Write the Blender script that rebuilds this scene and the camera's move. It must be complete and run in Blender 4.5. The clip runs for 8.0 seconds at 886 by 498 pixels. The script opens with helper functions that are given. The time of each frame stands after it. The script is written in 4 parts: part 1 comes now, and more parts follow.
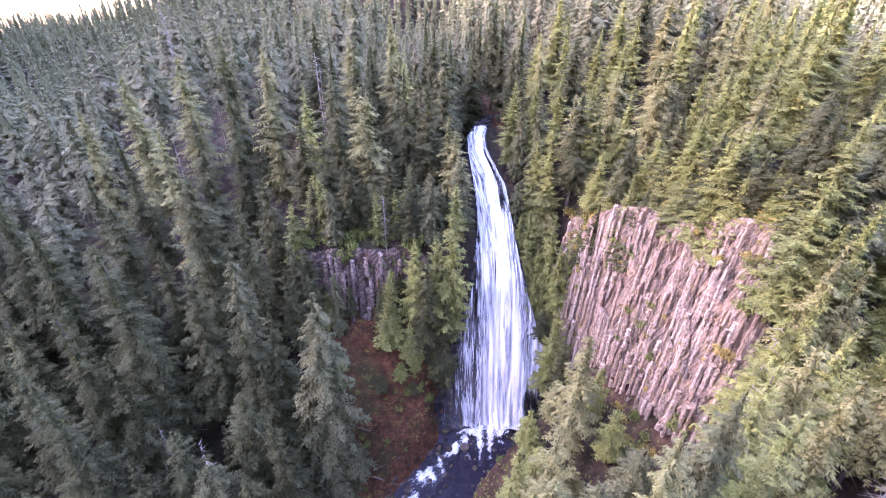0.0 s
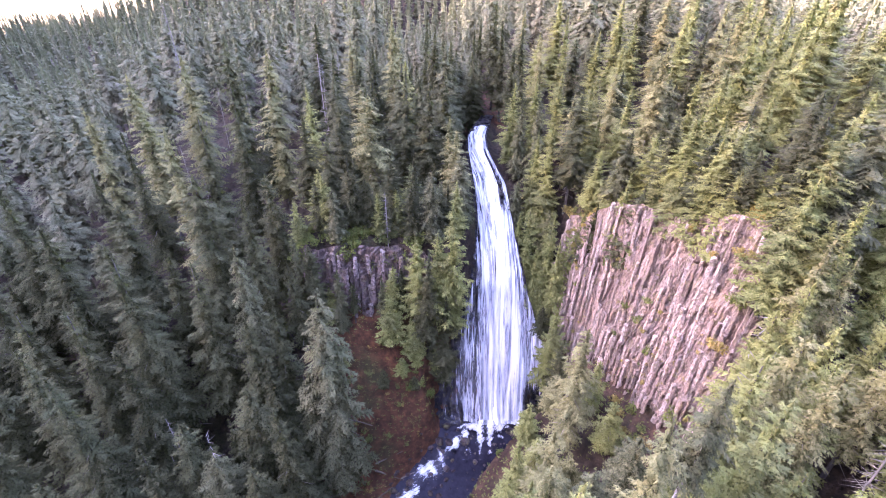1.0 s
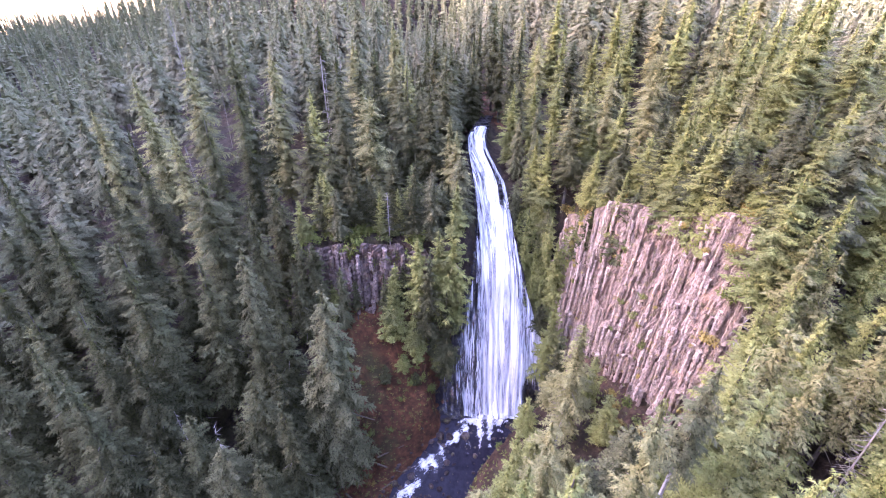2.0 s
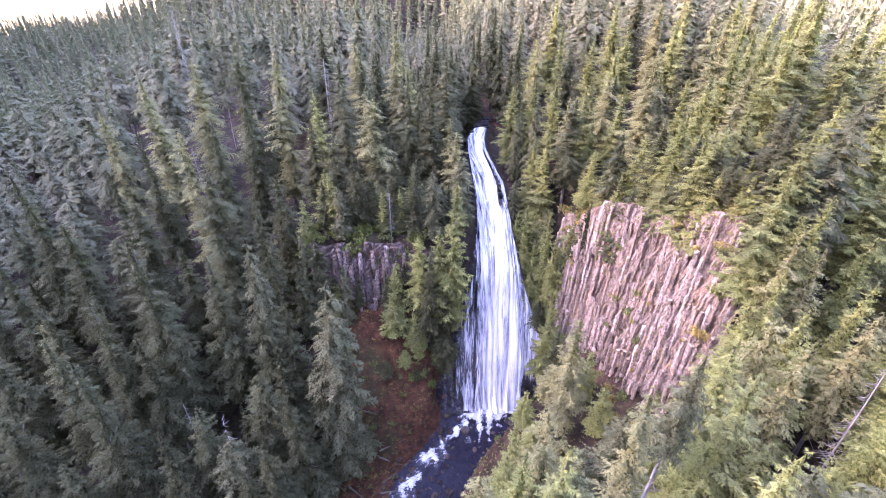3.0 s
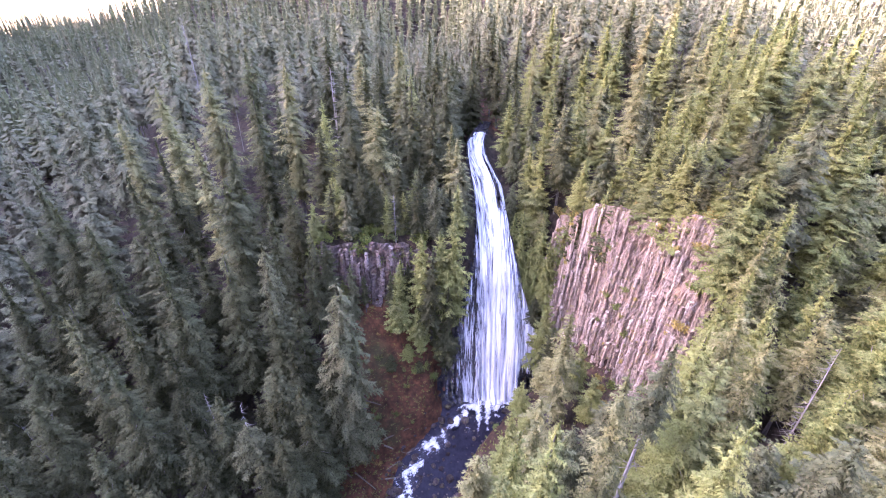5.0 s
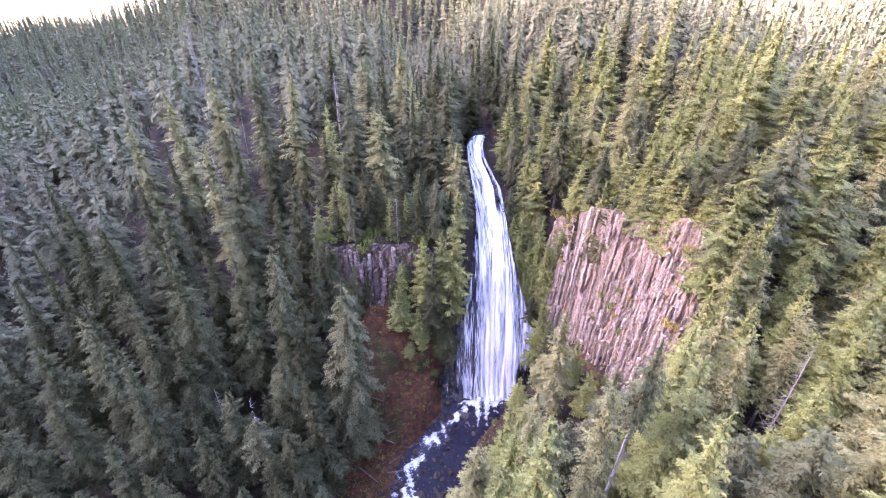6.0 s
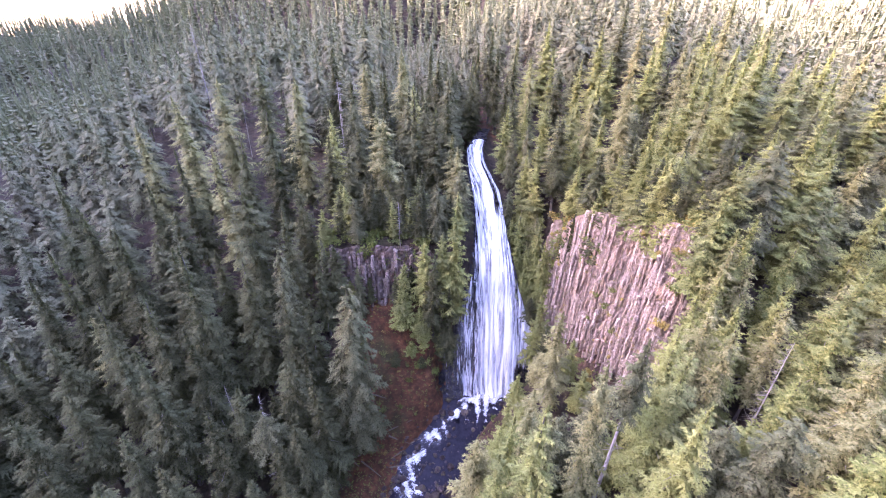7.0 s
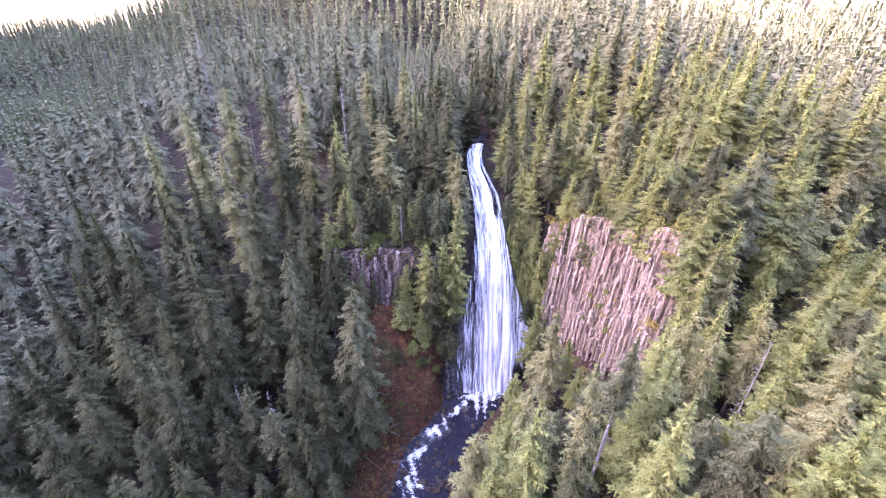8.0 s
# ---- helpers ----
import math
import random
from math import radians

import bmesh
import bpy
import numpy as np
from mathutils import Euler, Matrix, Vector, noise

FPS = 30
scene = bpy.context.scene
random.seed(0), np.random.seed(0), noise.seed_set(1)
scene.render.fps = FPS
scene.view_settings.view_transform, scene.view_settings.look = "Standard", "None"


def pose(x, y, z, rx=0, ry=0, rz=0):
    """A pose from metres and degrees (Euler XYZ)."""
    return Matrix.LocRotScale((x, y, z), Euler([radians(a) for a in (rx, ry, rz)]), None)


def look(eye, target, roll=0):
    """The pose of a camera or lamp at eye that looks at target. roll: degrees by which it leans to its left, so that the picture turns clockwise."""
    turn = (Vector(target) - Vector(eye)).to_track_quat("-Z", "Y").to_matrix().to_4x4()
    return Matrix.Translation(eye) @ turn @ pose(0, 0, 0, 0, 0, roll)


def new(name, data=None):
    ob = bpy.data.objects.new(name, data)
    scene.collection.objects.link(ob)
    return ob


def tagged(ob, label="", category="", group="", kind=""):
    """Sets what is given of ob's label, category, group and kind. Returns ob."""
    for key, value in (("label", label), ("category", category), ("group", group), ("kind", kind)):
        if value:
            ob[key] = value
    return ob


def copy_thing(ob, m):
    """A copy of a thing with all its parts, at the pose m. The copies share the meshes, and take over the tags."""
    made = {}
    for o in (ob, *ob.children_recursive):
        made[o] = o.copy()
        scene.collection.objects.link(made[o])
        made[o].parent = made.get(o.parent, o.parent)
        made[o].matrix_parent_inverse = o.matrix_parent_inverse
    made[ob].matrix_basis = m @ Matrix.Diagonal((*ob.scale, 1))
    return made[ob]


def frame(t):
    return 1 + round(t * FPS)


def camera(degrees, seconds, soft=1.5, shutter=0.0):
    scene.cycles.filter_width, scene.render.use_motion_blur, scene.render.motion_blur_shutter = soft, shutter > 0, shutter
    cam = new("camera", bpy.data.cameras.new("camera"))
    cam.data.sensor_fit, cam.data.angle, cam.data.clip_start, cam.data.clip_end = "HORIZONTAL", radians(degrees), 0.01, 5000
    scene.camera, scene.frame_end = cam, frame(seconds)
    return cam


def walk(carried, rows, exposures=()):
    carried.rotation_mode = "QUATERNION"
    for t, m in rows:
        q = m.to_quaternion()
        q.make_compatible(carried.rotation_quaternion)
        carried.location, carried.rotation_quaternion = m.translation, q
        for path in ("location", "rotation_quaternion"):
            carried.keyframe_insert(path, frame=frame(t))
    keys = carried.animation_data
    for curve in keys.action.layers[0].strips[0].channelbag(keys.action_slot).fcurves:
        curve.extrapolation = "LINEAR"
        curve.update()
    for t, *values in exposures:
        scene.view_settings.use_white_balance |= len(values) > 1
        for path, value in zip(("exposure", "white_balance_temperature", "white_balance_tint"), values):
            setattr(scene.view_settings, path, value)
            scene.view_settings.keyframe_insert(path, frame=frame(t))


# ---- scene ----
cam = camera(90.0, 8.0, 1.0)
PATH = [
    (0, (0.000, 0.000, 58.000), (0.100, 25.277, 42.499), 0.85),
    (0.5, (-0.031, -0.731, 58.106), (0.061, 24.550, 42.612), 0.86),
    (1, (-0.127, -1.521, 58.321), (-0.040, 23.765, 42.836), 0.85),
    (1.5, (-0.214, -2.364, 58.567), (-0.125, 22.928, 43.089), 0.85),
    (3, (-0.425, -5.276, 59.733), (-0.307, 20.022, 44.267), 0.88),
    (3.5, (-0.535, -6.283, 60.258), (-0.406, 19.012, 44.789), 0.90),
    (4, (-0.652, -7.371, 60.909), (-0.511, 17.918, 45.431), 0.93),
    (4.5, (-0.754, -8.482, 61.676), (-0.599, 16.798, 46.183), 0.96),
    (6, (-1.145, -11.965, 64.354), (-0.937, 13.281, 48.805), 1.05),
    (6.5, (-1.279, -13.138, 65.356), (-1.051, 12.097, 49.793), 1.09),
    (7, (-1.454, -14.339, 66.397), (-1.204, 10.888, 50.822), 1.12),
    (7.5, (-1.636, -15.586, 67.497), (-1.365, 9.636, 51.913), 1.15),
    (8, (-1.782, -16.885, 68.635), (-1.489, 8.330, 53.041), 1.19),
]
EXPOSURE, KELVIN, TINT, SKY, SUN = 5.33, 5900, 54, 0.15, 3.7
walk(cam, [(t, look(eye, target, roll)) for t, eye, target, roll in PATH],
     exposures=[(0.0, EXPOSURE, KELVIN, TINT), (8.0, EXPOSURE, KELVIN, TINT)])

# ---- world and sun ----
SUN_AZ, SUN_EL = radians(-95.0), radians(15.0)      # azimuth from +y, negative to the left
world = bpy.data.worlds.new("world")
scene.world = world
world.use_nodes = True
wn = world.node_tree.nodes
sky = wn.new("ShaderNodeTexSky")
sky.sky_type = "NISHITA"
sky.sun_disc = False
sky.sun_elevation = SUN_EL
sky.sun_rotation = SUN_AZ
sky.dust_density = 3.0
sky.air_density = 1.0
sky.ozone_density = 1.0
wn["Background"].inputs["Strength"].default_value = SKY
world.node_tree.links.new(sky.outputs[0], wn["Background"].inputs["Color"])
sun_data = bpy.data.lights.new("sun", "SUN")
sun_data.energy = SUN
sun_data.angle = radians(13.0)
sun_data.color = (1.0, 0.94, 0.85)
sun = new("sun", sun_data)
sun_way = Vector((math.sin(SUN_AZ) * math.cos(SUN_EL), math.cos(SUN_AZ) * math.cos(SUN_EL), math.sin(SUN_EL)))
sun.matrix_world = look(sun_way * 900.0, (0, 0, 0))


# ---- materials ----
def material(name, rough=0.8, spec=0.3):
    m = bpy.data.materials.new(name)
    m.use_nodes = True
    b = m.node_tree.nodes["Principled BSDF"]
    b.inputs["Roughness"].default_value = rough
    b.inputs["Specular IOR Level"].default_value = spec
    return m, m.node_tree.nodes, m.node_tree.links, b


def noise_node(nodes, links, vector, scale, detail=6.0, rough=0.6):
    n = nodes.new("ShaderNodeTexNoise")
    n.inputs["Scale"].default_value = scale
    n.inputs["Detail"].default_value = detail
    n.inputs["Roughness"].default_value = rough
    if vector is not None:
        links.new(vector, n.inputs["Vector"])
    return n.outputs["Fac"]


def ramp_node(nodes, links, fac, stops):
    r = nodes.new("ShaderNodeValToRGB")
    while len(r.color_ramp.elements) < len(stops):
        r.color_ramp.elements.new(0.5)
    for e, (p, c) in zip(r.color_ramp.elements, stops):
        e.position, e.color = p, (*c, 1.0) if len(c) == 3 else c
    links.new(fac, r.inputs["Fac"])
    return r.outputs["Color"]


def mix_node(nodes, links, fac, a, b, mode="MIX"):
    m = nodes.new("ShaderNodeMix")
    m.data_type, m.blend_type = "RGBA", mode
    for socket, value in ((m.inputs[0], fac), (m.inputs[6], a), (m.inputs[7], b)):
        if hasattr(value, "is_output"):
            links.new(value, socket)
        elif isinstance(value, tuple):
            socket.default_value = (*value, 1.0)
        else:
            socket.default_value = value
    return m.outputs[2]


def math_node(nodes, links, op, a, b=0.0):
    m = nodes.new("ShaderNodeMath")
    m.operation = op
    for socket, value in ((m.inputs[0], a), (m.inputs[1], b)):
        if hasattr(value, "is_output"):
            links.new(value, socket)
        else:
            socket.default_value = value
    return m.outputs[0]


def bump_node(nodes, links, height, bsdf, strength=0.5, distance=0.2):
    b = nodes.new("ShaderNodeBump")
    b.inputs["Strength"].default_value = strength
    b.inputs["Distance"].default_value = distance
    links.new(height, b.inputs["Height"])
    links.new(b.outputs["Normal"], bsdf.inputs["Normal"])


def place_node(nodes, links, scale=(1, 1, 1)):
    g = nodes.new("ShaderNodeNewGeometry")
    m = nodes.new("ShaderNodeMapping")
    m.inputs["Scale"].default_value = scale
    links.new(g.outputs["Position"], m.inputs["Vector"])
    return m.outputs["Vector"]


def foliage(name, dark, light, tip, attribute=False, glow=0.28, feather=0.0, open_to=0.50):
    """Needles: colour varies from tree to tree, from bough to bough and along each bough."""
    m, nodes, links, b = material(name, 0.8, 0.06)
    p = place_node(nodes, links)
    if attribute:
        a = nodes.new("ShaderNodeAttribute")
        a.attribute_name = "tree_tint_and_shade"
        pick = a.outputs["Fac"]
    else:
        pick = nodes.new("ShaderNodeObjectInfo").outputs["Random"]
    island = nodes.new("ShaderNodeNewGeometry").outputs["Random Per Island"]
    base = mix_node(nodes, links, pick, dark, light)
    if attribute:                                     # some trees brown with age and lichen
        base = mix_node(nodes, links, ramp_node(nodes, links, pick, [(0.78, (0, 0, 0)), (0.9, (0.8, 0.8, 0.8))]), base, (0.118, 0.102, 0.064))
    fine = noise_node(nodes, links, p, 3.6, 4.0)
    base = mix_node(nodes, links, ramp_node(nodes, links, fine, [(0.46, (0, 0, 0)), (0.64, (0.9, 0.9, 0.9))]), base, tip)
    speck = math_node(nodes, links, "MULTIPLY", math_node(nodes, links, "POWER", island, 3.0), 0.6)
    base = mix_node(nodes, links, speck, base, tip)
    grey = noise_node(nodes, links, p, 0.12, 2.0)
    base = mix_node(nodes, links, ramp_node(nodes, links, grey, [(0.5, (0, 0, 0)), (0.68, (0.5, 0.5, 0.5))]), base, (0.085, 0.092, 0.044))
    links.new(base, b.inputs["Base Color"])
    t = nodes.new("ShaderNodeBsdfTranslucent")
    links.new(mix_node(nodes, links, 0.5, base, (0.13, 0.17, 0.03)), t.inputs["Color"])
    s = nodes.new("ShaderNodeMixShader")
    s.inputs[0].default_value = glow
    links.new(b.outputs[0], s.inputs[1])
    links.new(t.outputs[0], s.inputs[2])
    surface = s.outputs[0]
    if feather:                                       # gaps between the twigs of a spray
        gaps = ramp_node(nodes, links, noise_node(nodes, links, p, feather, 3.0, 0.7), [(open_to - 0.06, (0, 0, 0)), (open_to, (1, 1, 1))])
        clear = nodes.new("ShaderNodeBsdfTransparent")
        cut = nodes.new("ShaderNodeMixShader")
        links.new(gaps, cut.inputs[0])
        links.new(clear.outputs[0], cut.inputs[1])
        links.new(surface, cut.inputs[2])
        surface = cut.outputs[0]
    links.new(surface, nodes["Material Output"].inputs["Surface"])
    return m


# fir green, also darkened to carry the left slope's shade
FIR = foliage("shade_dark_fir_needles", (0.018, 0.021, 0.009), (0.043, 0.044, 0.018), (0.076, 0.071, 0.032), feather=3.2, open_to=0.46)
# these two also raised and yellowed for the right slope's warm light
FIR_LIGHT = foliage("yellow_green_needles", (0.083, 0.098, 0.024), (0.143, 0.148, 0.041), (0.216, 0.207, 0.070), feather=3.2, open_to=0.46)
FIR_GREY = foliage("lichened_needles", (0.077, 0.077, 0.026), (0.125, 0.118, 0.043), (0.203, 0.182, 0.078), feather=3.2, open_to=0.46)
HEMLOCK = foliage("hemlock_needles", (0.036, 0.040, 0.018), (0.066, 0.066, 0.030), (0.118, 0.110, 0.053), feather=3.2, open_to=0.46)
# paler than near needles, for lichen and for haze put into the colour
WOODS = foliage("haze_pale_needles", (0.058, 0.064, 0.035), (0.136, 0.132, 0.068), (0.152, 0.143, 0.084), attribute=True, feather=2.4, open_to=0.45)
FAR_WOODS = foliage("hazy_needles", (0.040, 0.048, 0.026), (0.122, 0.122, 0.062), (0.160, 0.152, 0.090), attribute=True)
LEAVES = foliage("shrub_leaves", (0.055, 0.088, 0.020), (0.115, 0.140, 0.032), (0.200, 0.195, 0.055))
GOLD = foliage("autumn_leaves", (0.162, 0.128, 0.032), (0.244, 0.176, 0.045), (0.348, 0.250, 0.074))


def bark_material(name, dark, light):
    m, nodes, links, b = material(name, 0.9, 0.2)
    f = noise_node(nodes, links, place_node(nodes, links, (6, 6, 0.8)), 1.0)
    c = ramp_node(nodes, links, f, [(0.3, dark), (0.7, light)])
    moss = noise_node(nodes, links, place_node(nodes, links), 0.5, 3.0)
    links.new(mix_node(nodes, links, ramp_node(nodes, links, moss, [(0.5, (0, 0, 0)), (0.7, (0.7, 0.7, 0.7))]), c, (0.14, 0.14, 0.08)), b.inputs["Base Color"])
    bump_node(nodes, links, f, b, 0.6, 0.05)
    return m


BARK = bark_material("fir_bark", (0.032, 0.027, 0.023), (0.105, 0.090, 0.078))
PALE_BARK = bark_material("pale_bark", (0.13, 0.115, 0.10), (0.34, 0.31, 0.28))
LOG_WOOD = bark_material("log_wood", (0.055, 0.040, 0.030), (0.165, 0.125, 0.090))
DEAD = bark_material("dead_wood", (0.085, 0.074, 0.060), (0.22, 0.195, 0.16))


def ground_material():
    m, nodes, links, b = material("forest_floor", 0.95, 0.15)
    p = place_node(nodes, links)
    big = noise_node(nodes, links, p, 0.11, 5.0)
    mid = noise_node(nodes, links, p, 0.7, 6.0, 0.7)
    fine = noise_node(nodes, links, p, 5.0, 5.0, 0.7)
    soil = ramp_node(nodes, links, mid, [(0.25, (0.012, 0.007, 0.005)), (0.5, (0.076, 0.033, 0.016)), (0.66, (0.150, 0.063, 0.027)), (0.85, (0.195, 0.112, 0.054))])
    humus = ramp_node(nodes, links, mid, [(0.25, (0.006, 0.005, 0.004)), (0.5, (0.031, 0.022, 0.014)), (0.8, (0.080, 0.058, 0.034))])
    a = nodes.new("ShaderNodeAttribute")
    a.attribute_name = "scree"
    soil = mix_node(nodes, links, a.outputs["Fac"], humus, soil)
    moss = ramp_node(nodes, links, fine, [(0.3, (0.020, 0.024, 0.009)), (0.7, (0.070, 0.068, 0.026))])
    c = mix_node(nodes, links, ramp_node(nodes, links, big, [(0.52, (0, 0, 0)), (0.68, (0.8, 0.8, 0.8))]), soil, moss)
    links.new(mix_node(nodes, links, ramp_node(nodes, links, fine, [(0.55, (0, 0, 0)), (0.8, (0.5, 0.5, 0.5))]), c, (0.085, 0.052, 0.035)), b.inputs["Base Color"])
    bump_node(nodes, links, math_node(nodes, links, "ADD", mid, fine), b, 0.9, 0.5)
    return m


GROUND = ground_material()


def rock_material(name, stops, orange, wet=False, column=True):
    m, nodes, links, b = material(name, 0.62 if wet else 0.85, 0.12 if wet else 0.25)
    p = place_node(nodes, links)
    streak = noise_node(nodes, links, place_node(nodes, links, (2.6, 2.6, 0.5) if column else (1, 1, 1)), 1.3, 8.0, 0.75)
    c = ramp_node(nodes, links, streak, stops)
    tone = nodes.new("ShaderNodeObjectInfo").outputs["Random"]
    c = mix_node(nodes, links, 0.40, c, ramp_node(nodes, links, tone, stops))
    crack = noise_node(nodes, links, place_node(nodes, links, (3.5, 3.5, 2.2)), 1.0, 6.0, 0.8)
    c = mix_node(nodes, links, ramp_node(nodes, links, crack, [(0.40, (0.8, 0.8, 0.8)), (0.52, (0, 0, 0))]), c, stops[0][1])
    lichen = noise_node(nodes, links, p, 0.35, 4.0, 0.65)
    c = mix_node(nodes, links, ramp_node(nodes, links, lichen, [(0.54, (0, 0, 0)), (0.72, (0.45, 0.45, 0.45))]), c, orange)
    moss = noise_node(nodes, links, place_node(nodes, links, (1.3, 1.3, 1.0)), 0.9, 5.0, 0.7)
    c = mix_node(nodes, links, ramp_node(nodes, links, moss, [(0.53, (0, 0, 0)), (0.68, (0.75, 0.75, 0.75))]), c, (0.120, 0.108, 0.036))
    links.new(c, b.inputs["Base Color"])
    fine = noise_node(nodes, links, p, 4.0, 6.0, 0.7)
    bump_node(nodes, links, math_node(nodes, links, "ADD", streak, fine), b, 0.8, 0.25)
    return m


CLIFF = rock_material("pink_basalt", [(0.22, (0.095, 0.066, 0.046)), (0.40, (0.215, 0.152, 0.110)), (0.58, (0.322, 0.240, 0.184)), (0.8, (0.43, 0.355, 0.29))], (0.33, 0.195, 0.105))
# the basalt again in darker tones, the low cliff's shade put into them
SHADE_CLIFF = rock_material("shade_dark_basalt", [(0.2, (0.040, 0.030, 0.026)), (0.45, (0.132, 0.092, 0.072)), (0.7, (0.245, 0.178, 0.142)), (0.9, (0.36, 0.29, 0.25))], (0.20, 0.095, 0.045))
WET_ROCK = rock_material("wet_black_rock", [(0.2, (0.006, 0.005, 0.007)), (0.5, (0.014, 0.012, 0.015)), (0.8, (0.034, 0.029, 0.031))], (0.05, 0.045, 0.02), wet=True)
BOULDER = rock_material("river_rock", [(0.2, (0.018, 0.012, 0.011)), (0.5, (0.046, 0.031, 0.027)), (0.8, (0.115, 0.084, 0.072))], (0.11, 0.080, 0.042), wet=True, column=False)


def falling_water(name, low, high, density, stretch=0.16):
    """White water with gaps, streaked down the fall (its UV map runs across and down in metres)."""
    m, nodes, links, b = material(name, 0.55, 0.3)
    uv = nodes.new("ShaderNodeUVMap").outputs["UV"]
    mp = nodes.new("ShaderNodeMapping")
    mp.inputs["Scale"].default_value = (1.0, stretch, 1.0)
    links.new(uv, mp.inputs["Vector"])
    wide = noise_node(nodes, links, mp.outputs["Vector"], 1.5, 6.0, 0.65)
    mp2 = nodes.new("ShaderNodeMapping")
    mp2.inputs["Scale"].default_value = (1.0, stretch * 0.55, 1.0)
    links.new(uv, mp2.inputs["Vector"])
    thin = noise_node(nodes, links, mp2.outputs["Vector"], 5.5, 5.0, 0.65)
    both = math_node(nodes, links, "ADD", math_node(nodes, links, "MULTIPLY", wide, 0.60), math_node(nodes, links, "MULTIPLY", thin, 0.40))
    a = nodes.new("ShaderNodeAttribute")
    a.attribute_name = "thick"
    lifted = math_node(nodes, links, "ADD", both, math_node(nodes, links, "MULTIPLY", math_node(nodes, links, "SUBTRACT", a.outputs["Fac"], 0.5), density))
    links.new(ramp_node(nodes, links, lifted, [(0.48, (0.20, 0.195, 0.205)), (0.60, (0.39, 0.38, 0.37)), (0.82, (0.73, 0.70, 0.645))]), b.inputs["Base Color"])
    alpha = ramp_node(nodes, links, lifted, [(low, (0, 0, 0)), (high, (1, 1, 1))])
    links.new(alpha, b.inputs["Alpha"])
    bump_node(nodes, links, both, b, 0.5, 0.3)
    return m


VEIL = falling_water("white_water_veil", 0.44, 0.58, 0.40, 0.09)
FOAM = falling_water("foam", 0.45, 0.60, 0.5, 0.5)


def pool_material():
    m, nodes, links, b = material("dark_pool_water", 0.3, 0.07)
    p = place_node(nodes, links)
    n = noise_node(nodes, links, p, 1.2, 5.0)
    links.new(ramp_node(nodes, links, n, [(0.3, (0.006, 0.005, 0.008)), (0.8, (0.024, 0.020, 0.027))]), b.inputs["Base Color"])
    bump_node(nodes, links, noise_node(nodes, links, p, 3.5, 4.0), b, 0.5, 0.12)
    return m


POOL = pool_material()


# ---- the lie of the land ----
# The layout is drawn on a plan grid (x, y, height) that is short in depth and
# tips up with it; spot() carries a place of the grid into the world.
DEPTH, RISE, TIP, LEVEL = 1.368, 1.0837, -0.390, 58.0


def spot(x, y, z):
    return (float(x), DEPTH * float(y), LEVEL + RISE * (float(z) - LEVEL) + TIP * float(y))


def spots_of(x, y, z):
    """The same for whole arrays, as rows of points."""
    x, y, z = np.broadcast_arrays(x, y, z)
    return np.stack([x, DEPTH * y, LEVEL + RISE * (z - LEVEL) + TIP * y], -1).reshape(-1, 3)


def table(pairs):
    ks, vs = np.array(pairs, float).T

    def f(v):
        w = np.asarray(v, float)
        return (np.interp(w - 1.0, ks, vs) + np.interp(w, ks, vs) + np.interp(w + 1.0, ks, vs)) / 3
    return f


def step(a, b, v):
    s = np.clip((np.asarray(v, float) - a) / (b - a), 0, 1)
    return s * s * (3 - 2 * s)


bed_x = table([(-60, -14), (20, -7), (28, -4.6), (32, -2.2), (35, 1.2), (38, 7.8), (41, 12.0), (43.3, 11.6), (47, 11.2), (52, 11), (58, 10.8), (65, 10.1), (71.5, 8), (79, 8.2), (86, 11), (90, 12.2), (110, 12), (160, 5)])
bed_z = table([(-60, -20), (20, -15), (30, -11), (35, -7), (38, -3.5), (40, -0.3), (42.5, 1.0), (44, 4), (47, 17), (52, 31), (58, 39), (65, 46), (71, 51), (75, 53), (85, 59), (100, 64), (160, 84), (300, 100)])
bed_half = table([(-60, 4), (30, 6.2), (35, 9.2), (38, 11.2), (41, 11.2), (43.3, 13.0), (45.3, 11.6), (47, 9.2), (49.3, 6.7), (52, 4.8), (58, 3.5), (65, 3.3), (71.5, 2.2), (79, 2.1), (86, 1.3), (160, 1.0)])
hill = table([(-400, -20), (20, -12), (30, -4), (40, 7), (58, 25), (66, 33), (80, 42), (115, 61), (150, 77), (200, 82), (260, 96), (380, 150), (470, 172), (560, 150), (1500, 60)])
scree = table([(-400, -20), (20, -15), (30, -11), (35, -6), (39, 4), (44, 14.5), (47.5, 25)])
bench = table([(46, 36), (52, 38), (66, 42), (80, 51), (115, 63), (150, 77), (200, 82), (260, 96), (380, 150), (470, 172), (560, 150), (1500, 60)])
CREST = 224.0                                         # height of the unseen ridge added to keep the sun off the gorge
LIP_Y = 48.6                                          # rim of the small cliff beside the fall
BROW, CLIFF_A, CLIFF_B, CLIFF_C = (10.0, 60.5), (20.5, 55.2), (26.5, 40.0), (33.5, 25.0)


def wobble(x, y, size, seed):
    """Smooth uneven ground, from a few crossed waves."""
    r = np.random.RandomState(seed)
    out = 0
    for k in range(6):
        a, s, p = r.uniform(0, 6.28), size * r.uniform(0.5, 1.6), r.uniform(0, 6.28)
        out = out + np.sin((x * math.cos(a) + y * math.sin(a)) * 6.28 / s + p) / 6 * 1.6
    return out


def cliff_side(x, y):
    """Distance behind the big cliff's line (positive on its upper side)."""
    best = None
    for (ax, ay), (bx, by) in ((BROW, CLIFF_A), (CLIFF_A, CLIFF_B), (CLIFF_B, CLIFF_C)):
        dx, dy = bx - ax, by - ay
        n = math.hypot(dx, dy)
        d = ((x - ax) * -dy + (y - ay) * dx) / n
        best = d if best is None else np.maximum(best, d)
    return best


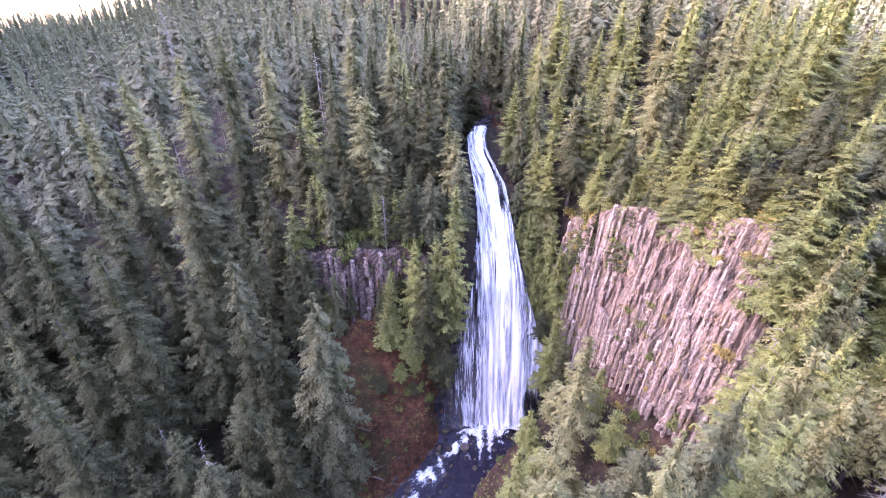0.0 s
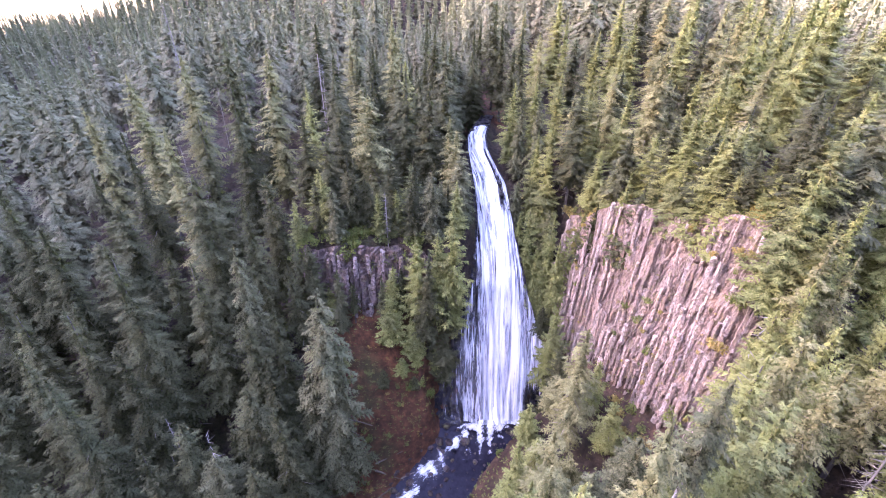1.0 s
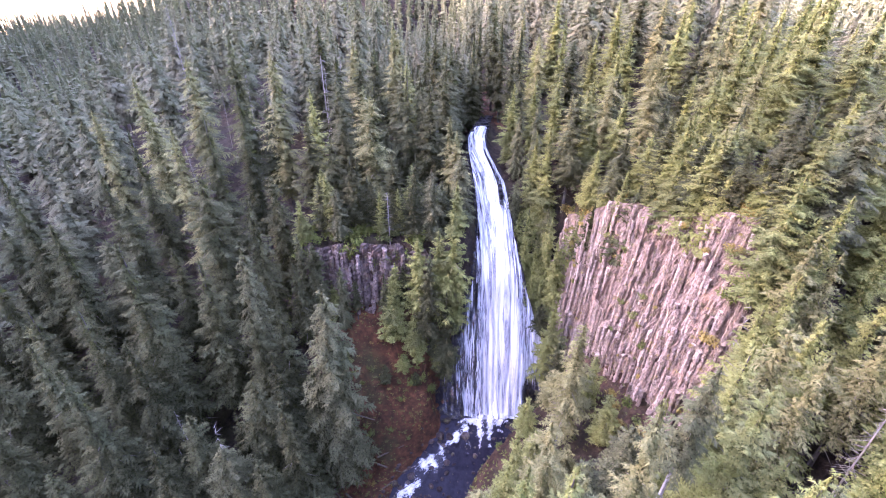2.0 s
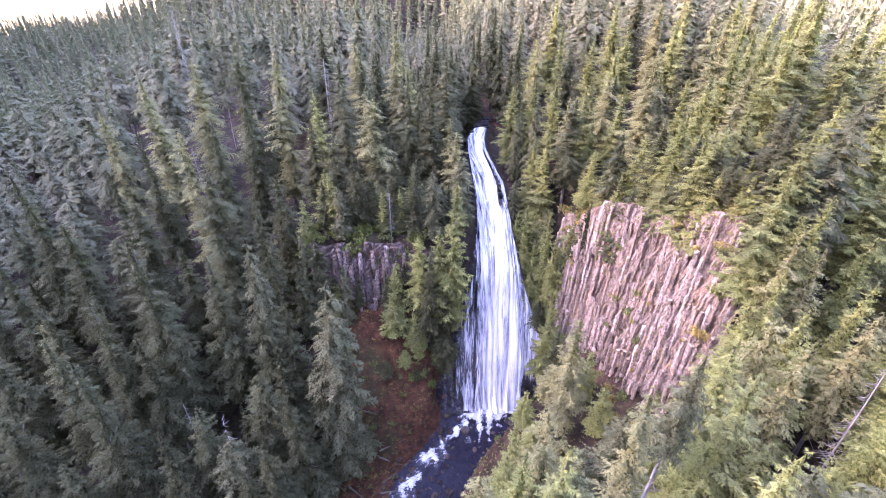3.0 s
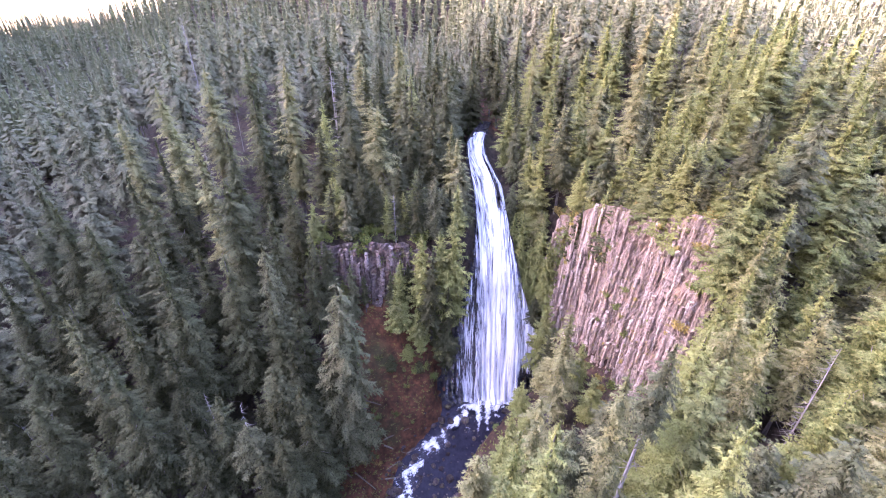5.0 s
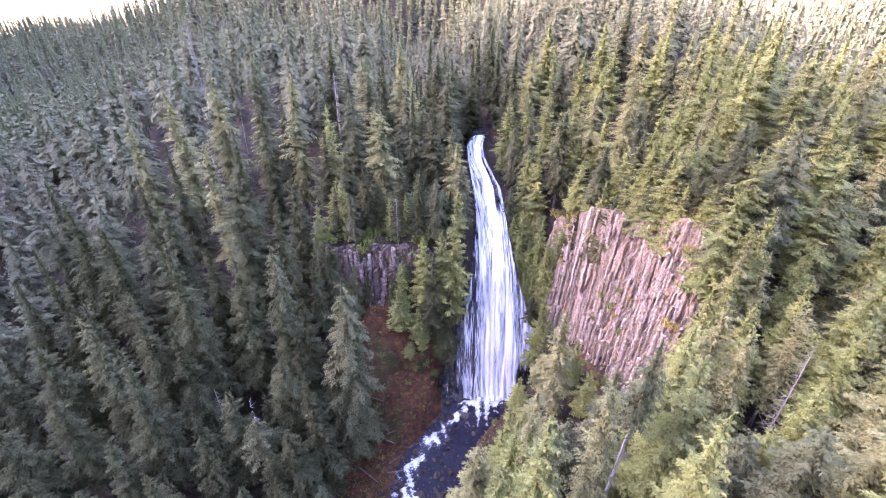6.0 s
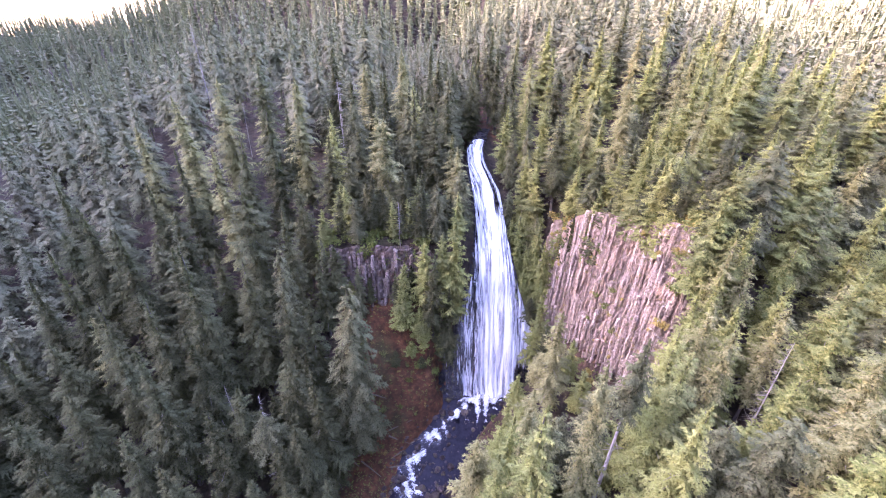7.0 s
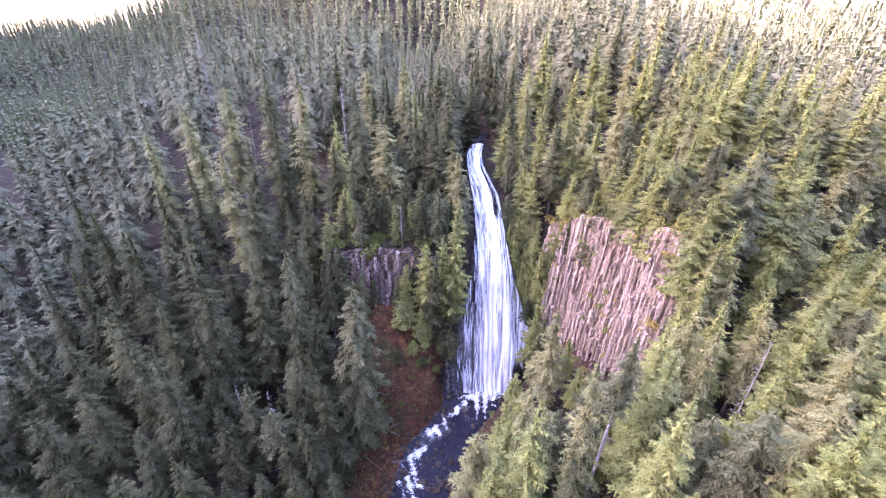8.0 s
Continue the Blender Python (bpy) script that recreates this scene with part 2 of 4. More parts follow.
def land(x, y):
    """Height of the ground."""
    x, y = np.asarray(x, float), np.asarray(y, float)
    rough = wobble(x, y, 9.0, 3) * 0.5 + wobble(x, y, 30.0, 5) * 1.2
    # left side: wooded slope, and the bench with its small cliff over the scree
    start = -60 - 0.5 * np.clip(y - 60, 0, 60)
    drop = 30 * (1 - np.exp(-np.clip(start - x, 0, None) * 0.55 / 30))
    slope = hill(y) - drop
    rim = LIP_Y + wobble(x, y * 0, 11.0, 9) * 1.2
    near_bench = scree(y) + (bench(y) - scree(y)) * step(rim - 0.2, rim + 2.0, y)
    left = slope + (near_bench - slope) * step(-35, -25, x)
    # right side: low spur in front of the big cliff, the wooded shelf behind it
    low = 2 + np.clip(x - 10, -20, 40) * 0.72 + np.clip(y - 20, 0, 32) * 0.3 + np.clip(y - 52, 0, 30) * 1.2
    shelf = 46.5 + np.clip(x - 28, -20, 60) * 0.33 + np.clip(y - 40, -30, 300) * 0.10 + np.clip(y - 60, 0, 90) * 0.42
    shelf = shelf - 5.0 * step(45, 54, y) * step(68, 60, y) * step(34, 24, x)
    shelf = shelf - 34 * (1 - np.exp(-np.clip(x - 64, 0, None) * 0.7 / 34)) * step(400, 150, y)
    side = cliff_side(x, y)
    spread = 12 * step(22, 12, y)
    right = low + (shelf - low) * step(2.0 - spread, 6.0, side) * step(8 + 4 * step(35, 40, x), 25 + 8 * step(35, 40, x), y - 0.6 * np.clip(x - 33, 0, 25))
    base = left + (right - left) * step(-3, 3, x - bed_x(y))
    # unseen slope added behind the camera to cut sky light in the gorge
    base = base + 1.25 * np.clip(-32 - y, 0, 150)
    # far sunlit hill ahead and to the right; added unseen ridges shade the gorge
    far = 0.60 * np.clip(y - 215, 0, 420) * step(-420, -80, x) + 0.30 * np.clip(x - 150, 0, 500) * step(60, 200, y)
    shade_ridge = np.clip(CREST - base, 0, None) * np.exp(-((x + 390) / 120) ** 2) * step(10, -75, y + 0.72 * x) * step(-420, -200, y)
    # a second one, also out of view, to shade the far left hill
    shade_ridge = shade_ridge + np.clip(CREST + 75 - base - shade_ridge, 0, None) * np.exp(-((x + 640) / 110) ** 2) * step(10, -60, y + 0.72 * x) * step(60, 200, y)
    out = base + rough * step(4, 12, np.abs(x - bed_x(y))) + far + shade_ridge + wobble(x, y, 160, 8) * 7 * step(150, 260, np.hypot(x, y))
    out = out + 11 * step(140, 230, y) * step(-90, -190, x)
    # stream and fall
    d = np.abs(x - bed_x(y)) - bed_half(y)
    return bed_z(y) + (out - bed_z(y)) * np.maximum(step(-0.3, 3.4, d), step(95, 125, y))


def link_mesh(name, verts, faces, mat, parent=None, smooth=False, label=""):
    me = bpy.data.meshes.new(name)
    verts = np.asarray(verts, np.float32)
    if isinstance(faces, np.ndarray):
        n, k = faces.shape
        me.vertices.add(len(verts))
        me.vertices.foreach_set("co", verts.ravel())
        me.loops.add(n * k)
        me.loops.foreach_set("vertex_index", faces.astype(np.int32).ravel())
        me.polygons.add(n)
        me.polygons.foreach_set("loop_start", np.arange(0, n * k, k, dtype=np.int32))
        me.update(calc_edges=True)
    else:
        me.from_pydata(verts.tolist(), [], faces)
    me.polygons.foreach_set("use_smooth", np.full(len(me.polygons), smooth))
    me.materials.append(mat)
    ob = new(name, me)
    if parent is not None:
        ob.parent = parent
    if label:
        ob["label"] = label
    return ob


def part(name, bm, mat, parent, label="", smooth=False):
    me = bpy.data.meshes.new(name)
    bm.to_mesh(me)
    bm.free()
    me.polygons.foreach_set("use_smooth", np.full(len(me.polygons), smooth))
    me.materials.append(mat)
    ob = new(name, me)
    ob.parent = parent
    if label:
        ob["label"] = label
    return ob


def grid_faces(nx, ny):
    i = np.arange(ny - 1)[:, None] * nx + np.arange(nx - 1)[None]
    return np.stack([i, i + 1, i + nx + 1, i + nx], -1).reshape(-1, 4)


def axis_steps(lo, hi, fine, out):
    """Even steps from lo to hi, then growing ones to +-out."""
    mid = list(np.arange(lo, hi + 1e-6, fine))
    s, a, b = fine, mid[0], mid[-1]
    left, right = [], []
    while a > -out or b < out:
        s *= 1.13
        a, b = a - s, b + s
        left.append(a)
        right.append(b)
    return np.array(left[::-1] + mid + right)


gx, gy = axis_steps(-110, 80, 1.0, 1700), axis_steps(-20, 130, 1.0, 1700)
GX, GY = np.meshgrid(gx, gy)
ground = link_mesh("ground", spots_of(GX, GY, land(GX, GY)), grid_faces(len(gx), len(gy)), GROUND, smooth=True)
rust = step(-27, -19, GX) * step(4.0, -2.0, GX - bed_x(GY)) * step(50.0, 48.0, GY) * step(14, 24, GY) + 0.35 * step(20, 12, GX) * step(0.0, 3.0, GX - bed_x(GY)) * step(44, 36, GY) + 0.9 * step(9, 3, np.abs(GX - 12)) * step(83, 87, GY) * step(118, 106, GY) + 0.35 * step(-4, 0, cliff_side(GX, GY) + 3) * step(2.5, 0, cliff_side(GX, GY)) * step(60, 55, GY) * step(22, 28, GY)
ground.data.attributes.new("scree", "FLOAT", "POINT").data.foreach_set("value", np.clip(rust, 0, 1).ravel().astype(np.float32))
tagged(ground, "steep forest floor of brown soil, moss and rust-coloured scree", "ground", kind="structure")


def grass_material():
    m, nodes, links, b = material("glare_pale_grass", 0.95, 0.1)
    p = place_node(nodes, links)
    f = noise_node(nodes, links, p, 0.06, 6.0, 0.7)
    links.new(ramp_node(nodes, links, f, [(0.3, (0.14, 0.13, 0.07)), (0.6, (0.36, 0.32, 0.19)), (0.8, (0.50, 0.45, 0.30))]), b.inputs["Base Color"])
    return m


def clearing(x, y):
    """Whether a place lies in the pale, thinly wooded part high on the far hill."""
    return y > 225 + 12 * wobble(x, y, 60, 12) and x > 70 + 25 * wobble(x, y, 80, 13)


# pale ground added so that its colour carries the far hill's glare
X, Y = np.meshgrid(np.arange(70, 640, 7.0), np.arange(222, 640, 7.0))
meadow = link_mesh("far_meadow", spots_of(X, Y, land(X, Y) + 0.6 - 1.2 * step(5, -5, X - 85)), grid_faces(X.shape[1], X.shape[0]), grass_material(), smooth=True)
tagged(meadow, "sunlit grass clearing on the far hillside, coloured pale for its glare", "meadow", kind="structure")


# ---- trees ----
def conifer_crown(rng, height, reach, bare, whorls, boughs, lobes, droop=0.35, ragged=0.3, taper=0.85, blunt=0.0, skirt=(26, 7, 0.45)):
    """Needle-bearing boughs of a conifer: drooping fronds in whorls, each a jagged row of sprays on both sides of its limb.
    Returns points and triangles."""
    pts, tris = [], []

    def tri(a, b, c):
        k = len(pts)
        pts.extend((a, b, c))
        tris.append((k, k + 1, k + 2))

    down = np.array((0.0, 0.0, -1.0))
    bays = [(rng.uniform(0, 6.28), rng.uniform(0.6, 1.6), rng.randint(1, 4)) for _ in range(4)]
    gaps = [(rng.uniform(0.1, 0.8), rng.uniform(0, 6.28)) for _ in range(3)]        # places where boughs have broken off

    def outline(s):
        return reach * (((1 - s) * (1 - blunt) + blunt * (1 - s ** 4)) ** taper * 0.95 + 0.03) * min(1.0, 0.5 + s * 3.2)

    for w in range(whorls):
        s = (w + rng.uniform(0, 0.9)) / whorls
        z0 = height * (bare + (1 - bare) * s)
        full = outline(s)
        turn = rng.uniform(0, 6.28)
        count = max(3, int(round(boughs * (0.6 + 0.6 * (1 - s)))))
        for b in range(count):
            a = turn + 6.283 * (b + rng.uniform(-0.4, 0.4)) / count
            swell = sum(math.sin(n * a + p + z0 * f) for p, f, n in bays) / 4
            length = full * (1 + 0.55 * ragged * swell) * rng.uniform(1 - ragged, 1 + 0.6 * ragged)
            if any(abs(s - g) < 0.05 and math.cos(a - ga) > 0.3 for g, ga in gaps):
                length *= 0.45
            length = max(length, 0.35)
            out = np.array((math.cos(a), math.sin(a), 0.0))
            side = np.array((-out[1], out[0], 0.0))
            lift = rng.uniform(0.05, 0.45) * (0.3 + s)
            sag = droop * rng.uniform(0.6, 1.4)
            zb = z0 + rng.uniform(-0.5, 0.5)

            def spine(u):
                return out * (length * u) + np.array((0, 0, zb + length * (lift * u - sag * u * u + 0.30 * max(0, u - 0.7))))
            if lobes <= 1:
                wd = 0.40 * length + 0.12
                tri(spine(0.0), spine(0.6) + side * wd + down * 0.3 * wd, spine(1.0))
                tri(spine(0.0), spine(1.0), spine(0.55) - side * wd + down * 0.3 * wd)
                continue
            for k in range(lobes):
                u0 = 0.12 + 0.80 * (k + rng.uniform(-0.2, 0.2)) / lobes
                u1 = u0 + 1.05 / lobes
                p0, p1 = spine(u0), spine(min(1.0, u1))
                for sg in (-1, 1):
                    ln = (0.14 + 0.36 * length * (1.04 - u0) ** 0.8 * min(1.0, 0.55 + 1.6 * u0)) * rng.uniform(0.65, 1.35)
                    e = p1 + side * (sg * ln) + out * (ln * rng.uniform(0.0, 0.5)) + down * (ln * rng.uniform(0.1, 0.75))
                    tri(p0, p1, e)
            tri(spine(0.8) + side * 0.10 * length, spine(1.06), spine(0.8) - side * 0.10 * length)
    tiers, sides, thick = skirt                         # dense twigs close to the stem, in ragged skirts
    for w in range(tiers):
        s = (w + 0.5) / tiers
        z0 = height * (bare + (1 - bare) * s)
        full = thick * outline(s)
        fall = 1.15 * height * (1 - bare) / tiers
        turn = rng.uniform(0, 6.28)
        for b in range(sides):
            a, h = turn + 6.283 * b / sides + rng.uniform(-0.3, 0.3), 5.0 / sides
            r, d = full * rng.uniform(0.5, 1.45), fall * rng.uniform(0.3, 1.3)
            tri(np.array((0, 0, z0 + 0.5 * fall)), np.array((math.cos(a - h) * r, math.sin(a - h) * r, z0 - d * 0.5)), np.array((math.cos(a + h) * r * 0.8, math.sin(a + h) * r * 0.8, z0 - d)))
    top = np.array((0, 0, height))
    for b in range(5):
        a = 6.283 * b / 5
        o = np.array((math.cos(a), math.sin(a), 0))
        tri(top, top * (1 - 0.045) + o * 0.28, top * (1 - 0.05) + np.array((-o[1], o[0], 0)) * 0.22)
    return np.array(pts), np.array(tris)


def trunk_shape(rng, height, radius, sides=7, bends=9, sway=0.012, end=0.06):
    pts, faces = [], []
    off = np.zeros(2)
    for r in range(bends + 1):
        s = r / bends
        off = off + rng.uniform(-1, 1, 2) * sway * height / bends
        rad = radius * (1 - s) ** 0.9 + end + (0.45 * radius * max(0, 0.06 - s) / 0.06)
        for k in range(sides):
            a = 6.283 * k / sides
            pts.append((off[0] + rad * math.cos(a), off[1] + rad * math.sin(a), -1.5 * (r == 0) + height * s))
    for r in range(bends):
        for k in range(sides):
            a, b = r * sides + k, r * sides + (k + 1) % sides
            faces.append((a, b, b + sides, a + sides))
    faces.append(tuple(range(bends * sides, (bends + 1) * sides)))
    return pts, faces


def bare_limbs(rng, height, low, high, count, reach):
    """Short dead limbs as thin three-sided spikes."""
    pts, faces = [], []
    for _ in range(count):
        s = rng.uniform(low, high)
        a = rng.uniform(0, 6.28)
        o = np.array((math.cos(a), math.sin(a), rng.uniform(-0.5, 0.15)))
        ln = reach * rng.uniform(0.3, 1.0) * max(0.4, 1.15 - s)
        p = np.array((0, 0, height * s))
        q = p + o * ln
        side = np.array((-o[1], o[0], 0)) * (0.045 + 0.012 * ln)
        up = np.array((0, 0, 0.06))
        k = len(pts)
        pts.extend((p + side, p - side, p + up, q))
        faces.extend(((k, k + 1, k + 3), (k + 1, k + 2, k + 3), (k + 2, k, k + 3)))
    return pts, faces


def limbed_trunk(tree, tp, tf, lp, lf, mat):
    """The stem with its dead limbs, as one part."""
    k = len(tp)
    ob = link_mesh("trunk", [tuple(p) for p in tp] + [tuple(p) for p in lp], list(tf) + [tuple(i + k for i in f) for f in lf], mat, tree)
    ob.data.materials.append(DEAD)
    for f in list(ob.data.polygons)[len(tf):]:
        f.material_index = 1


def conifer(name, label, seed, needles, height=30.0, reach=4.2, bare=0.18, whorls=40, boughs=6, lobes=7, droop=0.4, ragged=0.35, limbs=30, taper=0.75, radius=0.30, bark=None, blunt=0.0):
    """A conifer at the origin: trunk with dead lower limbs, and crown."""
    rng = np.random.RandomState(seed)
    tree = tagged(new(name), label, "tree", "conifers of the gorge")
    tp, tf = trunk_shape(rng, height * 0.97, radius)
    lp, lf = bare_limbs(rng, height, 0.16, bare + 0.55, limbs, reach * 1.0)
    limbed_trunk(tree, tp, tf, lp, lf, bark or BARK)
    cp, cf = conifer_crown(rng, height, reach, bare, whorls, boughs, lobes, droop, ragged, taper, blunt)
    link_mesh("crown", cp, cf, needles, tree)
    return tree


def snag(name, label, seed, height=24.0, radius=0.17):
    rng = np.random.RandomState(seed)
    tree = tagged(new(name), label, "dead tree", "dead trees of the gorge")
    tp, tf = trunk_shape(rng, height, radius, 7, 8, 0.03, 0.05)
    lp, lf = bare_limbs(rng, height, 0.30, 0.98, 110, 4.2)
    limbed_trunk(tree, tp, tf, lp, lf, DEAD)
    return tree


KINDS = {
    "fir": [conifer("fir_tree", "tall dark green fir with drooping boughs, darkened for the shaded slope", 11 + k, FIR, 30, (5.0, 5.6, 4.6, 5.0)[k], (0.10, 0.16, 0.24, 0.14)[k], (44, 42, 40, 42)[k], ragged=0.42, taper=(0.75, 0.7, 0.6, 0.85)[k], blunt=(0.0, 0.1, 0.25, 0.0)[k]) for k in range(4)],
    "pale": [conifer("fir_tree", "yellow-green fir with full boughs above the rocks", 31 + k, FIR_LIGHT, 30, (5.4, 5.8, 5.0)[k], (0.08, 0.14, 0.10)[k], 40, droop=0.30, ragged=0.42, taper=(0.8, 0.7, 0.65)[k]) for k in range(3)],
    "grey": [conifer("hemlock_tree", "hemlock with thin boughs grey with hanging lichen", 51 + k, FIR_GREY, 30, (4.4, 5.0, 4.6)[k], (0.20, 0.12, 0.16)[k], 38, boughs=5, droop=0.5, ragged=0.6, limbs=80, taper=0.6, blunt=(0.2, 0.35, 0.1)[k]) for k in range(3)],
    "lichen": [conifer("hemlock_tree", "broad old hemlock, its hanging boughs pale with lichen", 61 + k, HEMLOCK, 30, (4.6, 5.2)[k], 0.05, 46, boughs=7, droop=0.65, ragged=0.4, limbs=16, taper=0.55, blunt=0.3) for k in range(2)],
    "bare": [conifer("hemlock_tree", "thin hemlock with a long bare pale trunk under its crown", 65, HEMLOCK, 30, 4.6, 0.64, 18, droop=0.5, ragged=0.5, limbs=40, radius=0.36, bark=PALE_BARK)],
    "young": [conifer("young_conifer", "bushy young conifer with boughs down to the ground", 71 + k, FIR_LIGHT if k else FIR, 30, (7.0, 7.8)[k], 0.03, 30, 7, droop=0.25, limbs=4, taper=0.75, radius=0.5) for k in range(2)],
}
SNAGS = [snag("dead_tree", "bare grey dead tree trunk with broken limbs", 91 + k) for k in range(2)]
UNUSED = {o for group in KINDS.values() for o in group} | set(SNAGS)
planted = []                                          # x, y, spacing
pick = random.Random(5)


def plant(kind, x, y, top, spread=1.0, tilt=1.5):
    """A tree of that kind whose tip stands at height top."""
    z = float(land(x, y))
    tall = max(3.0, top - z) * RISE
    ob = pick.choice(SNAGS if kind == "snag" else KINDS[kind])
    full = 24.0 if kind == "snag" else 30.0
    k = tall / full
    wide = k ** 0.6 * spread * pick.uniform(0.72, 1.0)
    m = pose(*spot(x, y, z), pick.uniform(-tilt, tilt), pick.uniform(-tilt, tilt), pick.uniform(0, 360)) @ Matrix.Diagonal((wide, wide, k, 1))
    if ob in UNUSED:
        UNUSED.discard(ob)
        ob.matrix_basis = m
    else:
        copy_thing(ob, m @ Matrix.Diagonal((1 / ob.scale[0], 1 / ob.scale[1], 1 / ob.scale[2], 1)))
    planted.append((x, y, tall))


# trees that stand out: kind, x, y, height of the tip
SLOPE_TREES = [
    ("fir", -46.3, 35.9, 42.5), ("lichen", -31.5, 39.7, 41, 0.8), ("lichen", -18.0, 35.0, 36.5, 1.35), ("grey", -36.7, 69.2, 71.5), ("fir", -40.6, 62.9, 65),
    ("grey", -59.9, 77.5, 72), ("grey", -62.0, 65.7, 65.5), ("fir", -45.2, 58.0, 59.5), ("fir", -39.2, 46.0, 50.5), ("fir", -68.4, 46.5, 41),
    ("grey", -71.5, 40.0, 25), ("fir", -49.3, 27.4, 28.5), ("bare", -32.0, 26.5, 14.5), ("fir", -92.8, 60.4, 47), ("fir", -45.5, 32.5, 28.5),
    ("fir", -55.1, 24.2, 12.5), ("fir", -40.4, 25.3, 17), ("fir", -85.8, 52.8, 38), ("fir", -64.3, 26.8, 18), ("fir", -25.8, 34.1, 25),
    ("fir", -57.1, 37.0, 31), ("grey", -75.9, 67.9, 60), ("fir", -55.7, 48.2, 45), ("fir", -37.4, 39.2, 39)]
BENCH_TREES = [
    ("fir", -26.0, 57.2, 59), ("grey", -16.7, 64.5, 65), ("lichen", -12.2, 66.3, 58), ("fir", -5.3, 90.5, 83), ("fir", -21.0, 55.9, 56),
    ("grey", -11.9, 77.9, 79), ("grey", 1.1, 62.3, 60), ("pale", 2.2, 47.2, 46.5, 0.8), ("fir", -2.6, 45.4, 38, 0.9), ("young", 1.0, 45.2, 30, 0.8), ("pale", -4.4, 47.5, 40), ("pale", 2.6, 52.0, 49), ("lichen", 3.0, 56.0, 53), ("grey", 2.8, 60.0, 57), ("pale", -0.6, 47.6, 41),
    ("grey", -50.1, 56.1, 56.5, 1.2), ("young", -8.5, 46.0, 22), ("pale", -6.5, 58.0, 51), ("fir", -31.0, 52.0, 50)]
SHELF_TREES = [
    ("grey", 41.4, 67.0, 71.5), ("fir", 45.2, 72.3, 73), ("fir", 31.1, 88.4, 74), ("fir", 20.8, 73.4, 67), ("fir", 34.1, 65.0, 68),
    ("fir", 50.8, 62.4, 76), ("fir", 58.2, 54.6, 76), ("grey", 62.3, 47.7, 70), ("pale", 39.9, 39.4, 62), ("lichen", 44.2, 38.3, 62),
    ("fir", 50.2, 39.1, 64), ("pale", 46.2, 35.0, 62), ("grey", 44.0, 32.8, 57), ("pale", 38.9, 25.9, 52.5), ("pale", 42.2, 22.1, 44.5)]
SPUR_TREES = [
    ("pale", 17.3, 55.5, 43.5), ("grey", 20.9, 56.5, 43), ("grey", 18.6, 30.0, 34.5, 1.05), ("bare", 21.3, 15.4, 41, 0.9), ("grey", 17.4, 13.6, 39, 0.8),
    ("pale", 26.1, 15.3, 39), ("grey", 32.7, 17.3, 40.5), ("grey", 40.2, 18.9, 43), ("pale", 24.6, 9.8, 38.5), ("grey", 11.0, 13.0, 33),
    ("pale", 9.6, 12.3, 35.5), ("grey", 10.5, 17.5, 28), ("pale", 37.3, 13.0, 38), ("grey", 51.0, 22.6, 44), ("young", 21.5, 45.0, 28), ("young", 22.0, 41.0, 24),
    ("pale", 6.0, 13.0, 27), ("grey", 4.5, 17.5, 22), ("pale", 7.5, 16.0, 29), ("young", 6.5, 21.0, 13), ("pale", 16.5, 53.5, 38), ("pale", 18.9, 53.0, 36), ("pale", 17.8, 50.5, 31), ("young", 19.6, 47.8, 26), ("pale", 19.4, 50.0, 29), ("pale", 15.6, 56.5, 42), ("lichen", 15.0, 60.0, 48), ("lichen", 19.2, 64.0, 62), ("fir", 17.0, 73.0, 70), ("pale", 23.5, 68.0, 68), ("pale", 18.8, 61.0, 57), ("grey", 25.0, 63.0, 64), ("pale", 20.6, 54.4, 41), ("pale", 22.4, 50.0, 37), ("lichen", 16.0, 66.0, 61), ("pale", 21.0, 59.0, 58), ("pale", 19.6, 70.0, 68), ("fir", 15.6, 78.0, 74), ("fir", 18.0, 82.0, 79), ("grey", 21.5, 76.0, 76), ("fir", 15.0, 88.0, 82), ("fir", 9.0, 93.0, 84), ("fir", 13.6, 95.0, 88), ("fir", 7.0, 88.0, 80), ("young", 16.5, 62.0, 44), ("young", 18.0, 58.0, 41), ("pale", 21.0, 51.8, 42), ("pale", 21.8, 49.6, 39, 0.9), ("pale", 8.5, 22.5, 18), ("pale", 10.5, 26.0, 19), ("grey", 13.5, 22.0, 26)]
STANDING_DEAD = [("snag", -88.2, 113.8, 92), ("snag", -27.8, 75.5, 72), ("snag", 37.3, 15.0, 40, 0.85, 5), ("snag", -10.0, 50.6, 47), ("snag", -38.9, 29.0, 19, 0.5), ("snag", -72.0, 29.0, 16, 0.5, 20), ("snag", -76.0, 27.0, 12, 0.5, 22)]
RIM_TREES = [("pale", 28.8, 45.4, 52), ("young", 26.6, 49.2, 46), ("pale", 31.8, 39.2, 54), ("young", 29.8, 42.8, 50), ("young", 25.6, 51.5, 44), ("pale", 36.2, 29.4, 53), ("pale", 37.0, 22.0, 42), ("pale", 36.0, 20.0, 39), ("grey", 39.5, 24.5, 47), ("pale", 37.5, 26.4, 50), ("pale", 33.6, 23.6, 42), ("grey", 36.0, 28.4, 51), ("pale", 32.6, 21.8, 39), ("pale", 35.4, 24.2, 45), ("grey", 36.0, 24.8, 49), ("pale", 28.0, 18.5, 40), ("pale", 36.0, 27.5, 54), ("grey", 31.5, 19.5, 42), ("fir", 37.0, 31.5, 57), ("pale", 33.0, 36.0, 57), ("young", 34.0, 33.5, 54)]
SCREE_TREES = [("young", -19.5, 44.0, 19), ("young", -20.0, 42.0, 17), ("young", -11.0, 42.5, 15), ("young", -7.5, 43.5, 17), ("young", -22.5, 38.5, 12), ("young", -5.0, 42.5, 12)]
